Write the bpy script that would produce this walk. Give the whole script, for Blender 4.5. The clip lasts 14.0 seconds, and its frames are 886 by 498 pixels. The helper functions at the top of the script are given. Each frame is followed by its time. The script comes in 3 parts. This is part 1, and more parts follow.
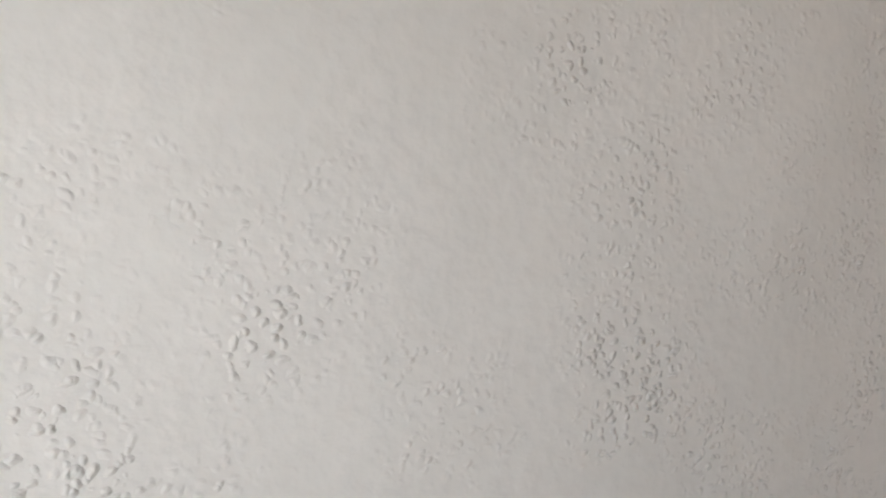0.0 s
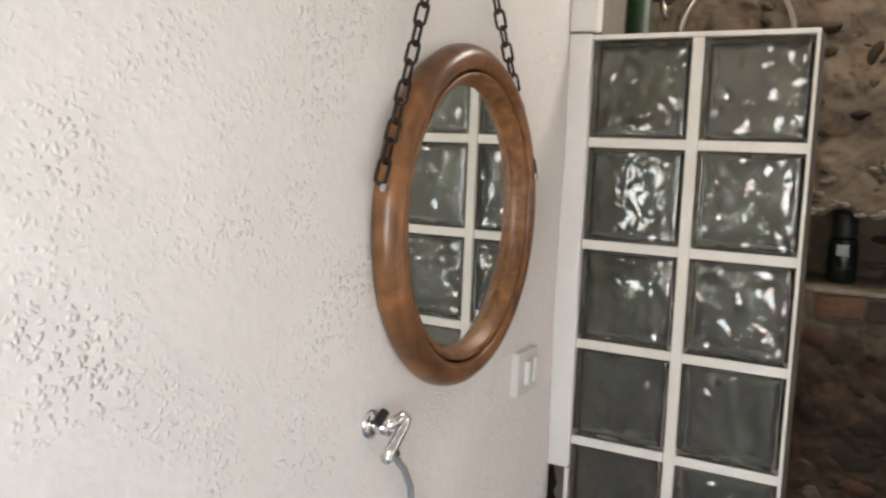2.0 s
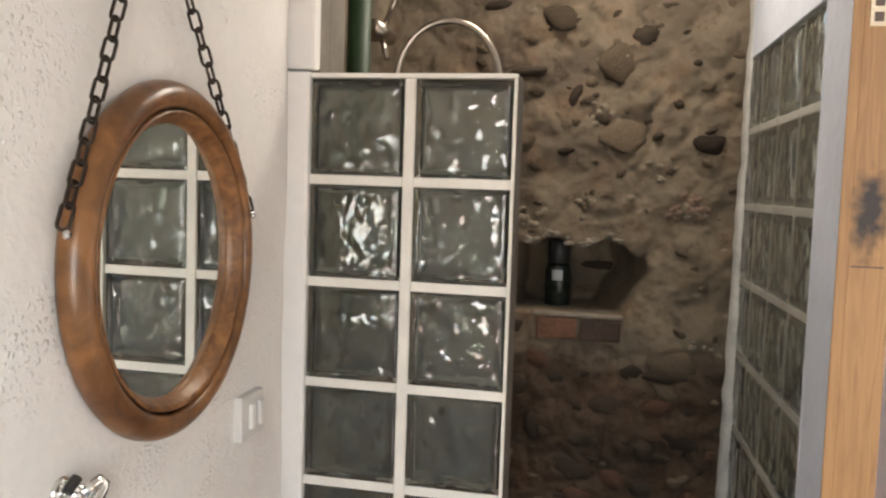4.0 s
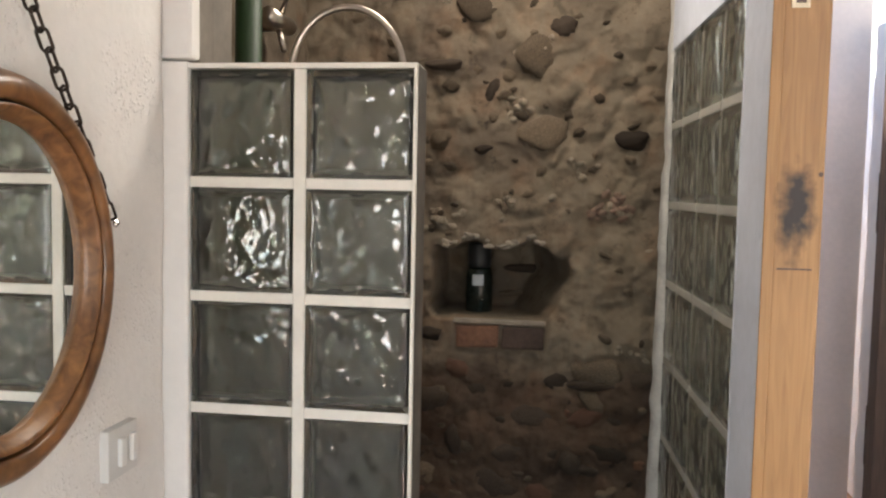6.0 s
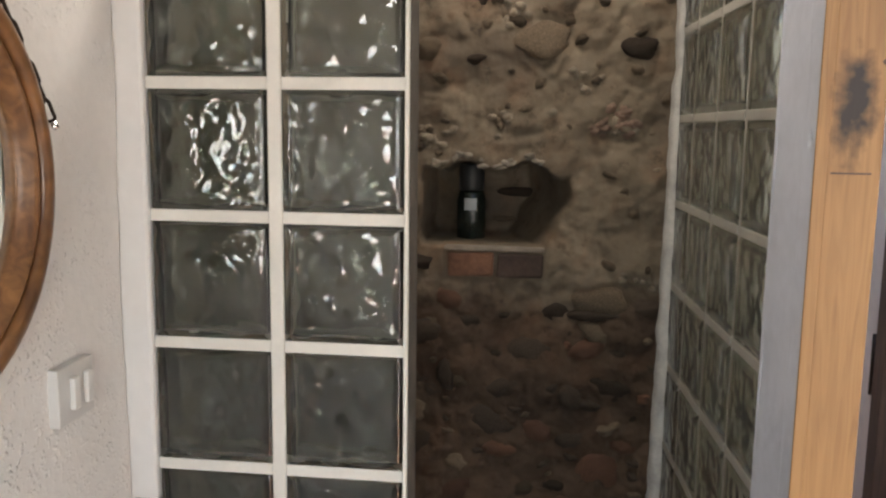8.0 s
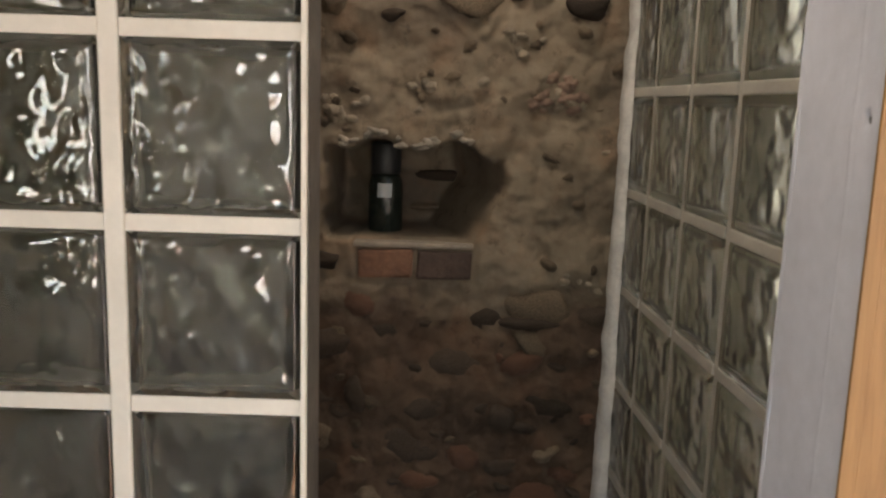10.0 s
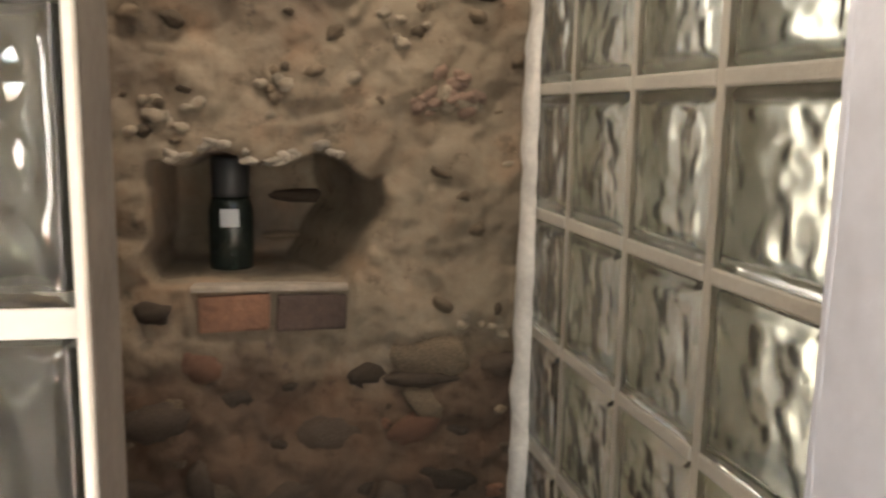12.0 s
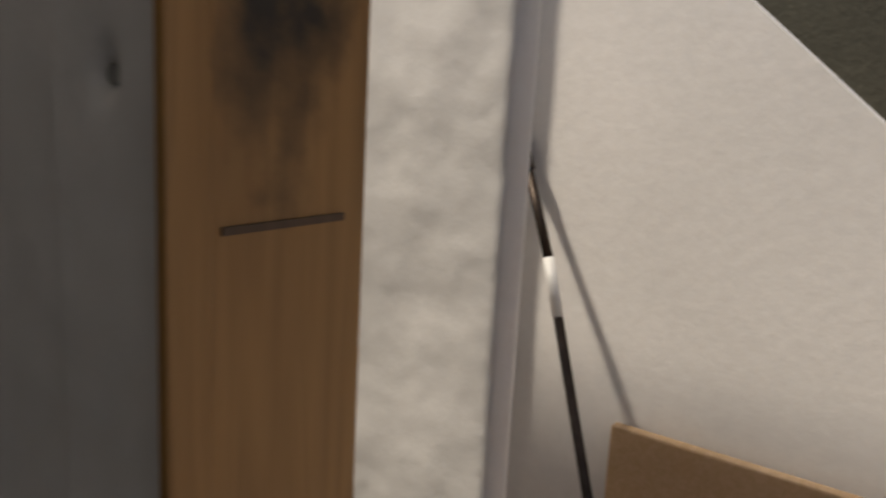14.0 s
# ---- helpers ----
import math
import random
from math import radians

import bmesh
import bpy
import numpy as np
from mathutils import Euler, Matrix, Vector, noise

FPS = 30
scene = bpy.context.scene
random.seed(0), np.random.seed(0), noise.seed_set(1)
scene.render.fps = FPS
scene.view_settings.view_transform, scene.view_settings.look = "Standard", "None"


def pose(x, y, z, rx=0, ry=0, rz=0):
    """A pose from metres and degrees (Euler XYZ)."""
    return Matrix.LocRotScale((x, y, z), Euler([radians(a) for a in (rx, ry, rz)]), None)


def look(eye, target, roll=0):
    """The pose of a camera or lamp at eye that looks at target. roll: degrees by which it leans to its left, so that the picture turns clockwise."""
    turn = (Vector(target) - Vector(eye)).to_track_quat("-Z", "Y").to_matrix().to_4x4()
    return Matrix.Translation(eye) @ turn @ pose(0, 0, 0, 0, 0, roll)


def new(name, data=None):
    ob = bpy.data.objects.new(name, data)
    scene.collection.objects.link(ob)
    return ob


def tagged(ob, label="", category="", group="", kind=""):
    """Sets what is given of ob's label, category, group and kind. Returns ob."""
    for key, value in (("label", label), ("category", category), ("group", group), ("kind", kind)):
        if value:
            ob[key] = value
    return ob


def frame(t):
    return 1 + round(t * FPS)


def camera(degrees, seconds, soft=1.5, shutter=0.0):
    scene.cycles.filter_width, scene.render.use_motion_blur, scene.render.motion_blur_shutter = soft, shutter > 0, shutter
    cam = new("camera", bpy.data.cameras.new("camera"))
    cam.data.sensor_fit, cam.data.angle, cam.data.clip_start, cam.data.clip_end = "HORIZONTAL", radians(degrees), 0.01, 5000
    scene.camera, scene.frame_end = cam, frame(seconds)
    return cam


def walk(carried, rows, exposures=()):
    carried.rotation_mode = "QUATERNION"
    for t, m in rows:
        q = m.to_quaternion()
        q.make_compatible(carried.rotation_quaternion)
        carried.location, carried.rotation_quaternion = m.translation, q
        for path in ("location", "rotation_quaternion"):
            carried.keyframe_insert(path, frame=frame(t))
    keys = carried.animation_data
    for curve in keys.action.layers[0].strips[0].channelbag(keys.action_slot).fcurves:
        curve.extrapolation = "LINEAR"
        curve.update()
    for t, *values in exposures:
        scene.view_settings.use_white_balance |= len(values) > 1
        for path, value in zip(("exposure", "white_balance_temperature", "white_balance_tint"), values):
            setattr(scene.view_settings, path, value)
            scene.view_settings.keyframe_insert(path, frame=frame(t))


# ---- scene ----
cam = camera(55.8, 14.0, soft=2.2, shutter=0.3)
PATH = [
    (0.0, (0.288, -1.644, 1.491), (-1.421, -0.629, 1.285), 2.8),
    (0.5, (0.303, -1.629, 1.491), (-1.282, -0.430, 1.278), 2.8),
    (1, (0.318, -1.61, 1.492), (-0.993, -0.119, 1.25), 2.8),
    (1.5, (0.336, -1.586, 1.495), (-0.756, 0.071, 1.245), 2.7),
    (2, (0.349, -1.576, 1.493), (-0.602, 0.168, 1.259), 2.2),
    (2.5, (0.367, -1.556, 1.498), (-0.419, 0.27, 1.282), 2.0),
    (3, (0.383, -1.551, 1.5), (-0.251, 0.334, 1.287), 1.7),
    (3.5, (0.398, -1.548, 1.505), (-0.142, 0.368, 1.308), 1.3),
    (4, (0.407, -1.543, 1.512), (-0.015, 0.407, 1.365), 1.9),
    (6.5, (0.45, -1.349, 1.513), (0.173, 0.626, 1.37), 1.1),
    (7, (0.44, -1.32, 1.494), (0.15, 0.648, 1.289), 1.3),
    (9.5, (0.343, -0.968, 1.443), (0.308, 1.006, 1.12), 1.0),
    (10, (0.345, -0.868, 1.453), (0.349, 1.102, 1.111), 1.8),
    (10.5, (0.366, -0.761, 1.455), (0.365, 1.212, 1.129), 2.8),
    (11, (0.366, -0.681, 1.447), (0.357, 1.287, 1.094), 2.8),
    (11.5, (0.333, -0.591, 1.451), (0.41, 1.376, 1.097), 2.1),
    (12, (0.32, -0.503, 1.445), (0.677, 1.439, 1.126), 1.1),
    (12.5, (0.341, -0.442, 1.438), (1.06, 1.394, 1.106), 0.8),
    (13, (0.417, -0.379, 1.445), (1.498, 1.269, 1.102), 1.6),
    (13.5, (0.517, -0.332, 1.457), (1.838, 1.123, 1.088), 2.1),
    (14, (0.612, -0.287, 1.452), (2.181, 0.891, 1.067), 3.1),
]
EXPOSURES = [(0, 1.78, 6400, 10), (0.5, 1.9, 6400, 10), (1.5, 2.4, 6400, 10), (3, 2.9, 6500, 10), (4, 2.75, 6700, 10), (7, 2.72, 6550, 10), (9.5, 2.58, 6950, 12), (11, 3.1, 7200, 13), (12, 3.5, 7200, 13), (12.8, 3.6, 7000, 13), (13.0, 3.1, 6900, 12), (13.4, 1.68, 7300, 11), (13.6, 1.0, 7300, 10), (14.0, 0.15, 7300, 10)]
walk(cam, [(t, look(eye, target, roll)) for t, eye, target, roll in PATH], EXPOSURES)

# ---- world, sun and large lights ----
SUN_ELEVATION, SUN_AZIMUTH = radians(56), radians(-30)   # azimuth from +y towards +x
world = bpy.data.worlds.new("sky")
scene.world = world
world.use_nodes = True
sky_node = world.node_tree.nodes.new("ShaderNodeTexSky")
sky_node.sky_type, sky_node.sun_disc = "NISHITA", False
sky_node.sun_elevation, sky_node.sun_rotation = SUN_ELEVATION, SUN_AZIMUTH
background = world.node_tree.nodes["Background"]
background.inputs["Strength"].default_value = 0.12
world.node_tree.links.new(sky_node.outputs["Color"], background.inputs["Color"])

sun_data = bpy.data.lights.new("sun", "SUN")
sun_data.energy, sun_data.angle, sun_data.color = 4.0, radians(4.0), (1.0, 0.94, 0.86)
sun = new("sun", sun_data)
sun_from = Vector((math.sin(SUN_AZIMUTH) * math.cos(SUN_ELEVATION), math.cos(SUN_AZIMUTH) * math.cos(SUN_ELEVATION), math.sin(SUN_ELEVATION)))
sun.matrix_world = look(sun_from * 20, (0, 0, 0))

# daylight in the opening of the window behind: blue sky from above, warm sunlit ground from below
for lamp_name, watts, tone, aim_z in (("window_sky", 1.8, (0.83, 0.93, 1.0), 0.45), ("window_ground_bounce", 1.4, (1.0, 0.93, 0.80), 2.25)):
    window_light = bpy.data.lights.new(lamp_name, "AREA")
    window_light.shape, window_light.size, window_light.size_y = "RECTANGLE", 0.56, 0.86
    window_light.energy, window_light.color = watts, tone
    window_lamp = new(lamp_name, window_light)
    window_lamp.matrix_world = look((0.375, -2.20, 1.28), (0.375, -1.0, aim_z))

# fill lamp added over the shower to brighten the upper rubble
top_fill = bpy.data.lights.new("shower_top_fill", "AREA")
top_fill.shape, top_fill.size, top_fill.size_y = "RECTANGLE", 0.40, 0.26
top_fill.energy, top_fill.color = 1.35, (1.0, 0.93, 0.82)
top_fill_lamp = new("shower_top_fill", top_fill)
top_fill_lamp.matrix_world = pose(0.30, 0.42, 2.36)

# ---- materials ----
def material(name, base, rough=0.6, metal=0.0, spread=0.15, scale=6.0, fine=60.0, bump=0.2, bump_dist=0.004, tint=None, per_piece=0.0, spec=0.4):
    """Two-scale mottled surface with a fine relief."""
    m = bpy.data.materials.new(name)
    m.use_nodes = True
    nt = m.node_tree
    n, l = nt.nodes, nt.links
    bsdf = n["Principled BSDF"]
    co = n.new("ShaderNodeTexCoord")
    big = n.new("ShaderNodeTexNoise")
    big.inputs["Scale"].default_value, big.inputs["Detail"].default_value = scale, 5
    small = n.new("ShaderNodeTexNoise")
    small.inputs["Scale"].default_value, small.inputs["Detail"].default_value = fine, 6
    l.new(co.outputs["Object"], big.inputs["Vector"])
    l.new(co.outputs["Object"], small.inputs["Vector"])
    ramp = n.new("ShaderNodeValToRGB")
    dark = [c * (1 - spread) for c in base]
    light = [min(1, c * (1 + spread)) for c in base]
    ramp.color_ramp.elements[0].position, ramp.color_ramp.elements[1].position = 0.3, 0.7
    ramp.color_ramp.elements[0].color = (*dark, 1)
    ramp.color_ramp.elements[1].color = (*(tint or light), 1)
    l.new(big.outputs["Fac"], ramp.inputs["Fac"])
    mix = n.new("ShaderNodeMix")
    mix.data_type, mix.blend_type = "RGBA", "MULTIPLY"
    mix.inputs["Factor"].default_value = min(1.0, spread * 2)
    l.new(ramp.outputs["Color"], mix.inputs["A"])
    l.new(small.outputs["Color"], mix.inputs["B"])
    grey = n.new("ShaderNodeMapRange")
    grey.inputs["From Min"].default_value, grey.inputs["From Max"].default_value = 0.3, 0.7
    grey.inputs["To Min"].default_value, grey.inputs["To Max"].default_value = 0.75, 1.2
    l.new(small.outputs["Fac"], grey.inputs["Value"])
    l.new(grey.outputs["Result"], mix.inputs["B"])
    colour = mix.outputs["Result"]
    if per_piece:
        info = n.new("ShaderNodeObjectInfo")
        vary = n.new("ShaderNodeHueSaturation")
        span = n.new("ShaderNodeMapRange")
        span.inputs["To Min"].default_value, span.inputs["To Max"].default_value = 1 - per_piece, 1 + per_piece
        l.new(info.outputs["Random"], span.inputs["Value"])
        l.new(span.outputs["Result"], vary.inputs["Value"])
        l.new(colour, vary.inputs["Color"])
        colour = vary.outputs["Color"]
    l.new(colour, bsdf.inputs["Base Color"])
    bsdf.inputs["Roughness"].default_value, bsdf.inputs["Metallic"].default_value = rough, metal
    bsdf.inputs["Specular IOR Level"].default_value = spec
    if bump:
        b = n.new("ShaderNodeBump")
        b.inputs["Strength"].default_value, b.inputs["Distance"].default_value = bump, bump_dist
        l.new(small.outputs["Fac"], b.inputs["Height"])
        l.new(b.outputs["Normal"], bsdf.inputs["Normal"])
    return m


def wood_material(name, base, dark, rough=0.5, along="Z", scale=14.0):
    """Wood with grain stretched along one axis."""
    m = bpy.data.materials.new(name)
    m.use_nodes = True
    n, l = m.node_tree.nodes, m.node_tree.links
    bsdf = n["Principled BSDF"]
    co = n.new("ShaderNodeTexCoord")
    mp = n.new("ShaderNodeMapping")
    mp.inputs["Scale"].default_value = {"Z": (9, 9, 0.6), "X": (0.6, 9, 9), "R": (4, 4, 4)}[along]
    grain = n.new("ShaderNodeTexNoise")
    grain.inputs["Scale"].default_value, grain.inputs["Detail"].default_value, grain.inputs["Distortion"].default_value = scale, 8, 1.2
    big = n.new("ShaderNodeTexNoise")
    big.inputs["Scale"].default_value = 3.0
    l.new(co.outputs["Object"], mp.inputs["Vector"])
    l.new(mp.outputs["Vector"], grain.inputs["Vector"])
    l.new(co.outputs["Object"], big.inputs["Vector"])
    add = n.new("ShaderNodeMath")
    add.operation = "MULTIPLY_ADD"
    add.inputs[1].default_value = 0.6
    l.new(grain.outputs["Fac"], add.inputs[0])
    half = n.new("ShaderNodeMath")
    half.operation = "MULTIPLY"
    half.inputs[1].default_value = 0.4
    l.new(big.outputs["Fac"], half.inputs[0])
    l.new(half.outputs[0], add.inputs[2])
    ramp = n.new("ShaderNodeValToRGB")
    ramp.color_ramp.elements[0].position, ramp.color_ramp.elements[1].position = 0.36, 0.62
    ramp.color_ramp.elements[0].color, ramp.color_ramp.elements[1].color = (*dark, 1), (*base, 1)
    l.new(add.outputs[0], ramp.inputs["Fac"])
    l.new(ramp.outputs["Color"], bsdf.inputs["Base Color"])
    bsdf.inputs["Roughness"].default_value = rough
    b = n.new("ShaderNodeBump")
    b.inputs["Strength"].default_value, b.inputs["Distance"].default_value = 0.25, 0.002
    l.new(grain.outputs["Fac"], b.inputs["Height"])
    l.new(b.outputs["Normal"], bsdf.inputs["Normal"])
    return m


def stain_wood(m, centre, radii, colour):
    """A sooty scorch mark with a ragged outline on an existing wood."""
    n, l = m.node_tree.nodes, m.node_tree.links
    bsdf = n["Principled BSDF"]
    old = bsdf.inputs["Base Color"].links[0].from_socket
    co = n.new("ShaderNodeTexCoord")
    mp = n.new("ShaderNodeMapping")
    mp.vector_type = "TEXTURE"
    mp.inputs["Location"].default_value, mp.inputs["Scale"].default_value = centre, radii
    l.new(co.outputs["Object"], mp.inputs["Vector"])
    length = n.new("ShaderNodeVectorMath")
    length.operation = "LENGTH"
    l.new(mp.outputs["Vector"], length.inputs[0])
    ragged = n.new("ShaderNodeTexNoise")
    ragged.inputs["Scale"].default_value, ragged.inputs["Detail"].default_value = 45, 5
    l.new(co.outputs["Object"], ragged.inputs["Vector"])
    add = n.new("ShaderNodeMath")
    add.operation = "ADD"
    l.new(length.outputs["Value"], add.inputs[0])
    l.new(ragged.outputs["Fac"], add.inputs[1])
    rng = n.new("ShaderNodeMapRange")
    rng.inputs["From Min"].default_value, rng.inputs["From Max"].default_value = 0.85, 1.35
    rng.inputs["To Min"].default_value, rng.inputs["To Max"].default_value = 1.0, 0.0
    l.new(add.outputs[0], rng.inputs["Value"])
    mix = n.new("ShaderNodeMix")
    mix.data_type = "RGBA"
    l.new(rng.outputs["Result"], mix.inputs["Factor"])
    l.new(old, mix.inputs["A"])
    mix.inputs["B"].default_value = (*colour, 1)
    l.new(mix.outputs["Result"], bsdf.inputs["Base Color"])


def rubble_material(name):
    """Pale lime mortar above, reddish below and darkened there to paint in shade, with stones showing through."""
    m = bpy.data.materials.new(name)
    m.use_nodes = True
    n, l = m.node_tree.nodes, m.node_tree.links
    bsdf = n["Principled BSDF"]
    co = n.new("ShaderNodeTexCoord")
    big = n.new("ShaderNodeTexNoise")
    big.inputs["Scale"].default_value, big.inputs["Detail"].default_value = 5.0, 6
    mid = n.new("ShaderNodeTexNoise")
    mid.inputs["Scale"].default_value, mid.inputs["Detail"].default_value, mid.inputs["Roughness"].default_value = 22, 8, 0.7
    fine = n.new("ShaderNodeTexNoise")
    fine.inputs["Scale"].default_value, fine.inputs["Detail"].default_value = 140, 4
    for t in (big, mid, fine):
        l.new(co.outputs["Object"], t.inputs["Vector"])
    r1 = n.new("ShaderNodeValToRGB")
    e = r1.color_ramp.elements
    e[0].position, e[0].color = 0.3, (0.074, 0.056, 0.041, 1)
    e[1].position, e[1].color = 0.72, (0.170, 0.134, 0.096, 1)
    e.new(0.5).color = (0.124, 0.097, 0.068, 1)
    l.new(big.outputs["Fac"], r1.inputs["Fac"])
    r2 = n.new("ShaderNodeValToRGB")
    e = r2.color_ramp.elements
    e[0].position, e[0].color = 0.37, (0.30, 0.25, 0.21, 1)
    e[1].position, e[1].color = 0.60, (1.05, 1.05, 1.03, 1)
    e.new(0.42).color = (0.85, 0.78, 0.72, 1)
    l.new(mid.outputs["Fac"], r2.inputs["Fac"])
    mix = n.new("ShaderNodeMix")
    mix.data_type, mix.blend_type = "RGBA", "MULTIPLY"
    mix.inputs["Factor"].default_value = 0.55
    l.new(r1.outputs["Color"], mix.inputs["A"])
    l.new(r2.outputs["Color"], mix.inputs["B"])
    patch = n.new("ShaderNodeTexNoise")
    patch.inputs["Scale"].default_value, patch.inputs["Detail"].default_value = 9.0, 3
    l.new(co.outputs["Object"], patch.inputs["Vector"])
    pink = n.new("ShaderNodeMapRange")
    pink.inputs["From Min"].default_value, pink.inputs["From Max"].default_value = 0.54, 0.70
    pink.inputs["To Max"].default_value = 0.7
    l.new(patch.outputs["Fac"], pink.inputs["Value"])
    blush = n.new("ShaderNodeMix")
    blush.data_type, blush.blend_type = "RGBA", "MULTIPLY"
    blush.inputs["B"].default_value = (1.14, 0.94, 0.83, 1)
    l.new(pink.outputs["Result"], blush.inputs["Factor"])
    l.new(mix.outputs["Result"], blush.inputs["A"])
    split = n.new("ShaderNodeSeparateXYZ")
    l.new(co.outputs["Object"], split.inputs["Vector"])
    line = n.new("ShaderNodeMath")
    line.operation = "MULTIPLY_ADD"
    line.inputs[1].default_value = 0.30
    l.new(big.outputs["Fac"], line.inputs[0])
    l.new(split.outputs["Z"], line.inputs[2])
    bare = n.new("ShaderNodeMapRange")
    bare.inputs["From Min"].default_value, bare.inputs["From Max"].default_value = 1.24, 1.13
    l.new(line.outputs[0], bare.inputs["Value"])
    # lower mortar: its reddish tone, with the shade low down multiplied in
    low_shade_red = n.new("ShaderNodeMix")
    low_shade_red.data_type, low_shade_red.blend_type = "RGBA", "MULTIPLY"
    low_shade_red.inputs["B"].default_value = (0.47, 0.375, 0.33, 1)
    l.new(bare.outputs["Result"], low_shade_red.inputs["Factor"])
    l.new(blush.outputs["Result"], low_shade_red.inputs["A"])
    l.new(low_shade_red.outputs["Result"], bsdf.inputs["Base Color"])
    bsdf.inputs["Roughness"].default_value = 0.85
    bsdf.inputs["Specular IOR Level"].default_value = 0.3
    b1 = n.new("ShaderNodeBump")
    b1.inputs["Strength"].default_value, b1.inputs["Distance"].default_value = 0.42, 0.012
    l.new(mid.outputs["Fac"], b1.inputs["Height"])
    b2 = n.new("ShaderNodeBump")
    b2.inputs["Strength"].default_value, b2.inputs["Distance"].default_value = 0.35, 0.003
    l.new(fine.outputs["Fac"], b2.inputs["Height"])
    l.new(b1.outputs["Normal"], b2.inputs["Normal"])
    l.new(b2.outputs["Normal"], bsdf.inputs["Normal"])
    return m


def glass_material(name, colour, rough=0.0):
    m = bpy.data.materials.new(name)
    m.use_nodes = True
    bsdf = m.node_tree.nodes["Principled BSDF"]
    bsdf.inputs["Base Color"].default_value = (*colour, 1)
    bsdf.inputs["Roughness"].default_value = rough
    bsdf.inputs["IOR"].default_value = 1.5
    bsdf.inputs["Transmission Weight"].default_value = 1.0
    return m


def stippled_plaster(name, base):
    """Trowelled lime plaster: soft unevenness with clusters of small pits and blobs."""
    m = material(name, base, 0.75, spread=0.05, scale=2.5, fine=55, bump=0.4, bump_dist=0.004)
    n, l = m.node_tree.nodes, m.node_tree.links
    bsdf = n["Principled BSDF"]
    soft = bsdf.inputs["Normal"].links[0].from_socket
    co = n.new("ShaderNodeTexCoord")
    cells = n.new("ShaderNodeTexVoronoi")
    cells.inputs["Scale"].default_value, cells.inputs["Randomness"].default_value = 118, 1.0
    wobble = n.new("ShaderNodeTexNoise")
    wobble.inputs["Scale"].default_value = 60
    shift = n.new("ShaderNodeMix")
    shift.data_type = "VECTOR"
    shift.inputs["Factor"].default_value = 0.012
    l.new(co.outputs["Object"], wobble.inputs["Vector"])
    l.new(co.outputs["Object"], shift.inputs["A"])
    l.new(wobble.outputs["Color"], shift.inputs["B"])
    l.new(shift.outputs["Result"], cells.inputs["Vector"])
    blob = n.new("ShaderNodeMapRange")
    blob.inputs["From Min"].default_value, blob.inputs["From Max"].default_value = 0.46, 0.08
    l.new(cells.outputs["Distance"], blob.inputs["Value"])
    patches = n.new("ShaderNodeTexNoise")
    patches.inputs["Scale"].default_value, patches.inputs["Detail"].default_value = 7, 5
    l.new(co.outputs["Object"], patches.inputs["Vector"])
    where = n.new("ShaderNodeMapRange")
    where.inputs["From Min"].default_value, where.inputs["From Max"].default_value = 0.45, 0.66
    l.new(patches.outputs["Fac"], where.inputs["Value"])
    height = n.new("ShaderNodeMath")
    height.operation = "MULTIPLY"
    l.new(blob.outputs["Result"], height.inputs[0])
    l.new(where.outputs["Result"], height.inputs[1])
    b = n.new("ShaderNodeBump")
    b.inputs["Strength"].default_value, b.inputs["Distance"].default_value = 0.75, 0.0036
    l.new(height.outputs[0], b.inputs["Height"])
    l.new(soft, b.inputs["Normal"])
    l.new(b.outputs["Normal"], bsdf.inputs["Normal"])
    return m


PLASTER = stippled_plaster("white_lime_plaster", (0.78, 0.76, 0.735))
PLASTER_PLAIN = material("white_painted_plaster", (0.76, 0.74, 0.72), 0.7, spread=0.05, scale=3, fine=40, bump=0.35, bump_dist=0.003)
PLASTER_GREY = material("grey_white_painted_concrete", (0.56, 0.575, 0.635), 0.6, spread=0.08, scale=7, fine=50, bump=0.35, bump_dist=0.003)
PLASTER_SHADED = material("shaded_reveal_plaster", (0.20, 0.172, 0.145), 0.8, spread=0.15, scale=9, fine=60, bump=0.4, bump_dist=0.003)
GROUT = material("white_grout", (0.74, 0.71, 0.65), 0.6, spread=0.06, scale=9, fine=120, bump=0.2, bump_dist=0.001)
GROUT_GREY = material("weathered_cement_grout", (0.33, 0.305, 0.26), 0.8, spread=0.12, scale=9, fine=120, bump=0.3, bump_dist=0.002)
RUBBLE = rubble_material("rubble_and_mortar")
STONE = material("brown_field_stone", (0.080, 0.059, 0.040), 0.9, spread=0.35, scale=14, fine=60, bump=0.3, bump_dist=0.006, per_piece=0.5, spec=0.15)
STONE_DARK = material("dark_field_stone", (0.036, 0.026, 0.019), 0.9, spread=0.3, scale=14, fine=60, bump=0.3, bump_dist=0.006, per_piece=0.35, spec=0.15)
STONE_PALE = material("pale_ochre_stone", (0.20, 0.16, 0.115), 0.8, spread=0.3, scale=16, fine=90, bump=0.6, bump_dist=0.006, per_piece=0.3)
BRICK = material("red_clay_brick", (0.085, 0.040, 0.023), 0.9, spread=0.3, scale=20, fine=110, bump=0.6, bump_dist=0.004, per_piece=0.35)
LIME = material("broken_white_lime", (0.22, 0.185, 0.145), 0.85, spread=0.3, scale=20, fine=110, bump=0.6, bump_dist=0.004, per_piece=0.3)
BRICK_PALE = material("pinkish_brick_rubble", (0.165, 0.105, 0.076), 0.85, spread=0.3, scale=20, fine=110, bump=0.6, bump_dist=0.004, per_piece=0.3)
BRICK_DARK = material("dark_red_clay_brick", (0.045, 0.027, 0.020), 0.85, spread=0.3, scale=20, fine=110, bump=0.6, bump_dist=0.004)
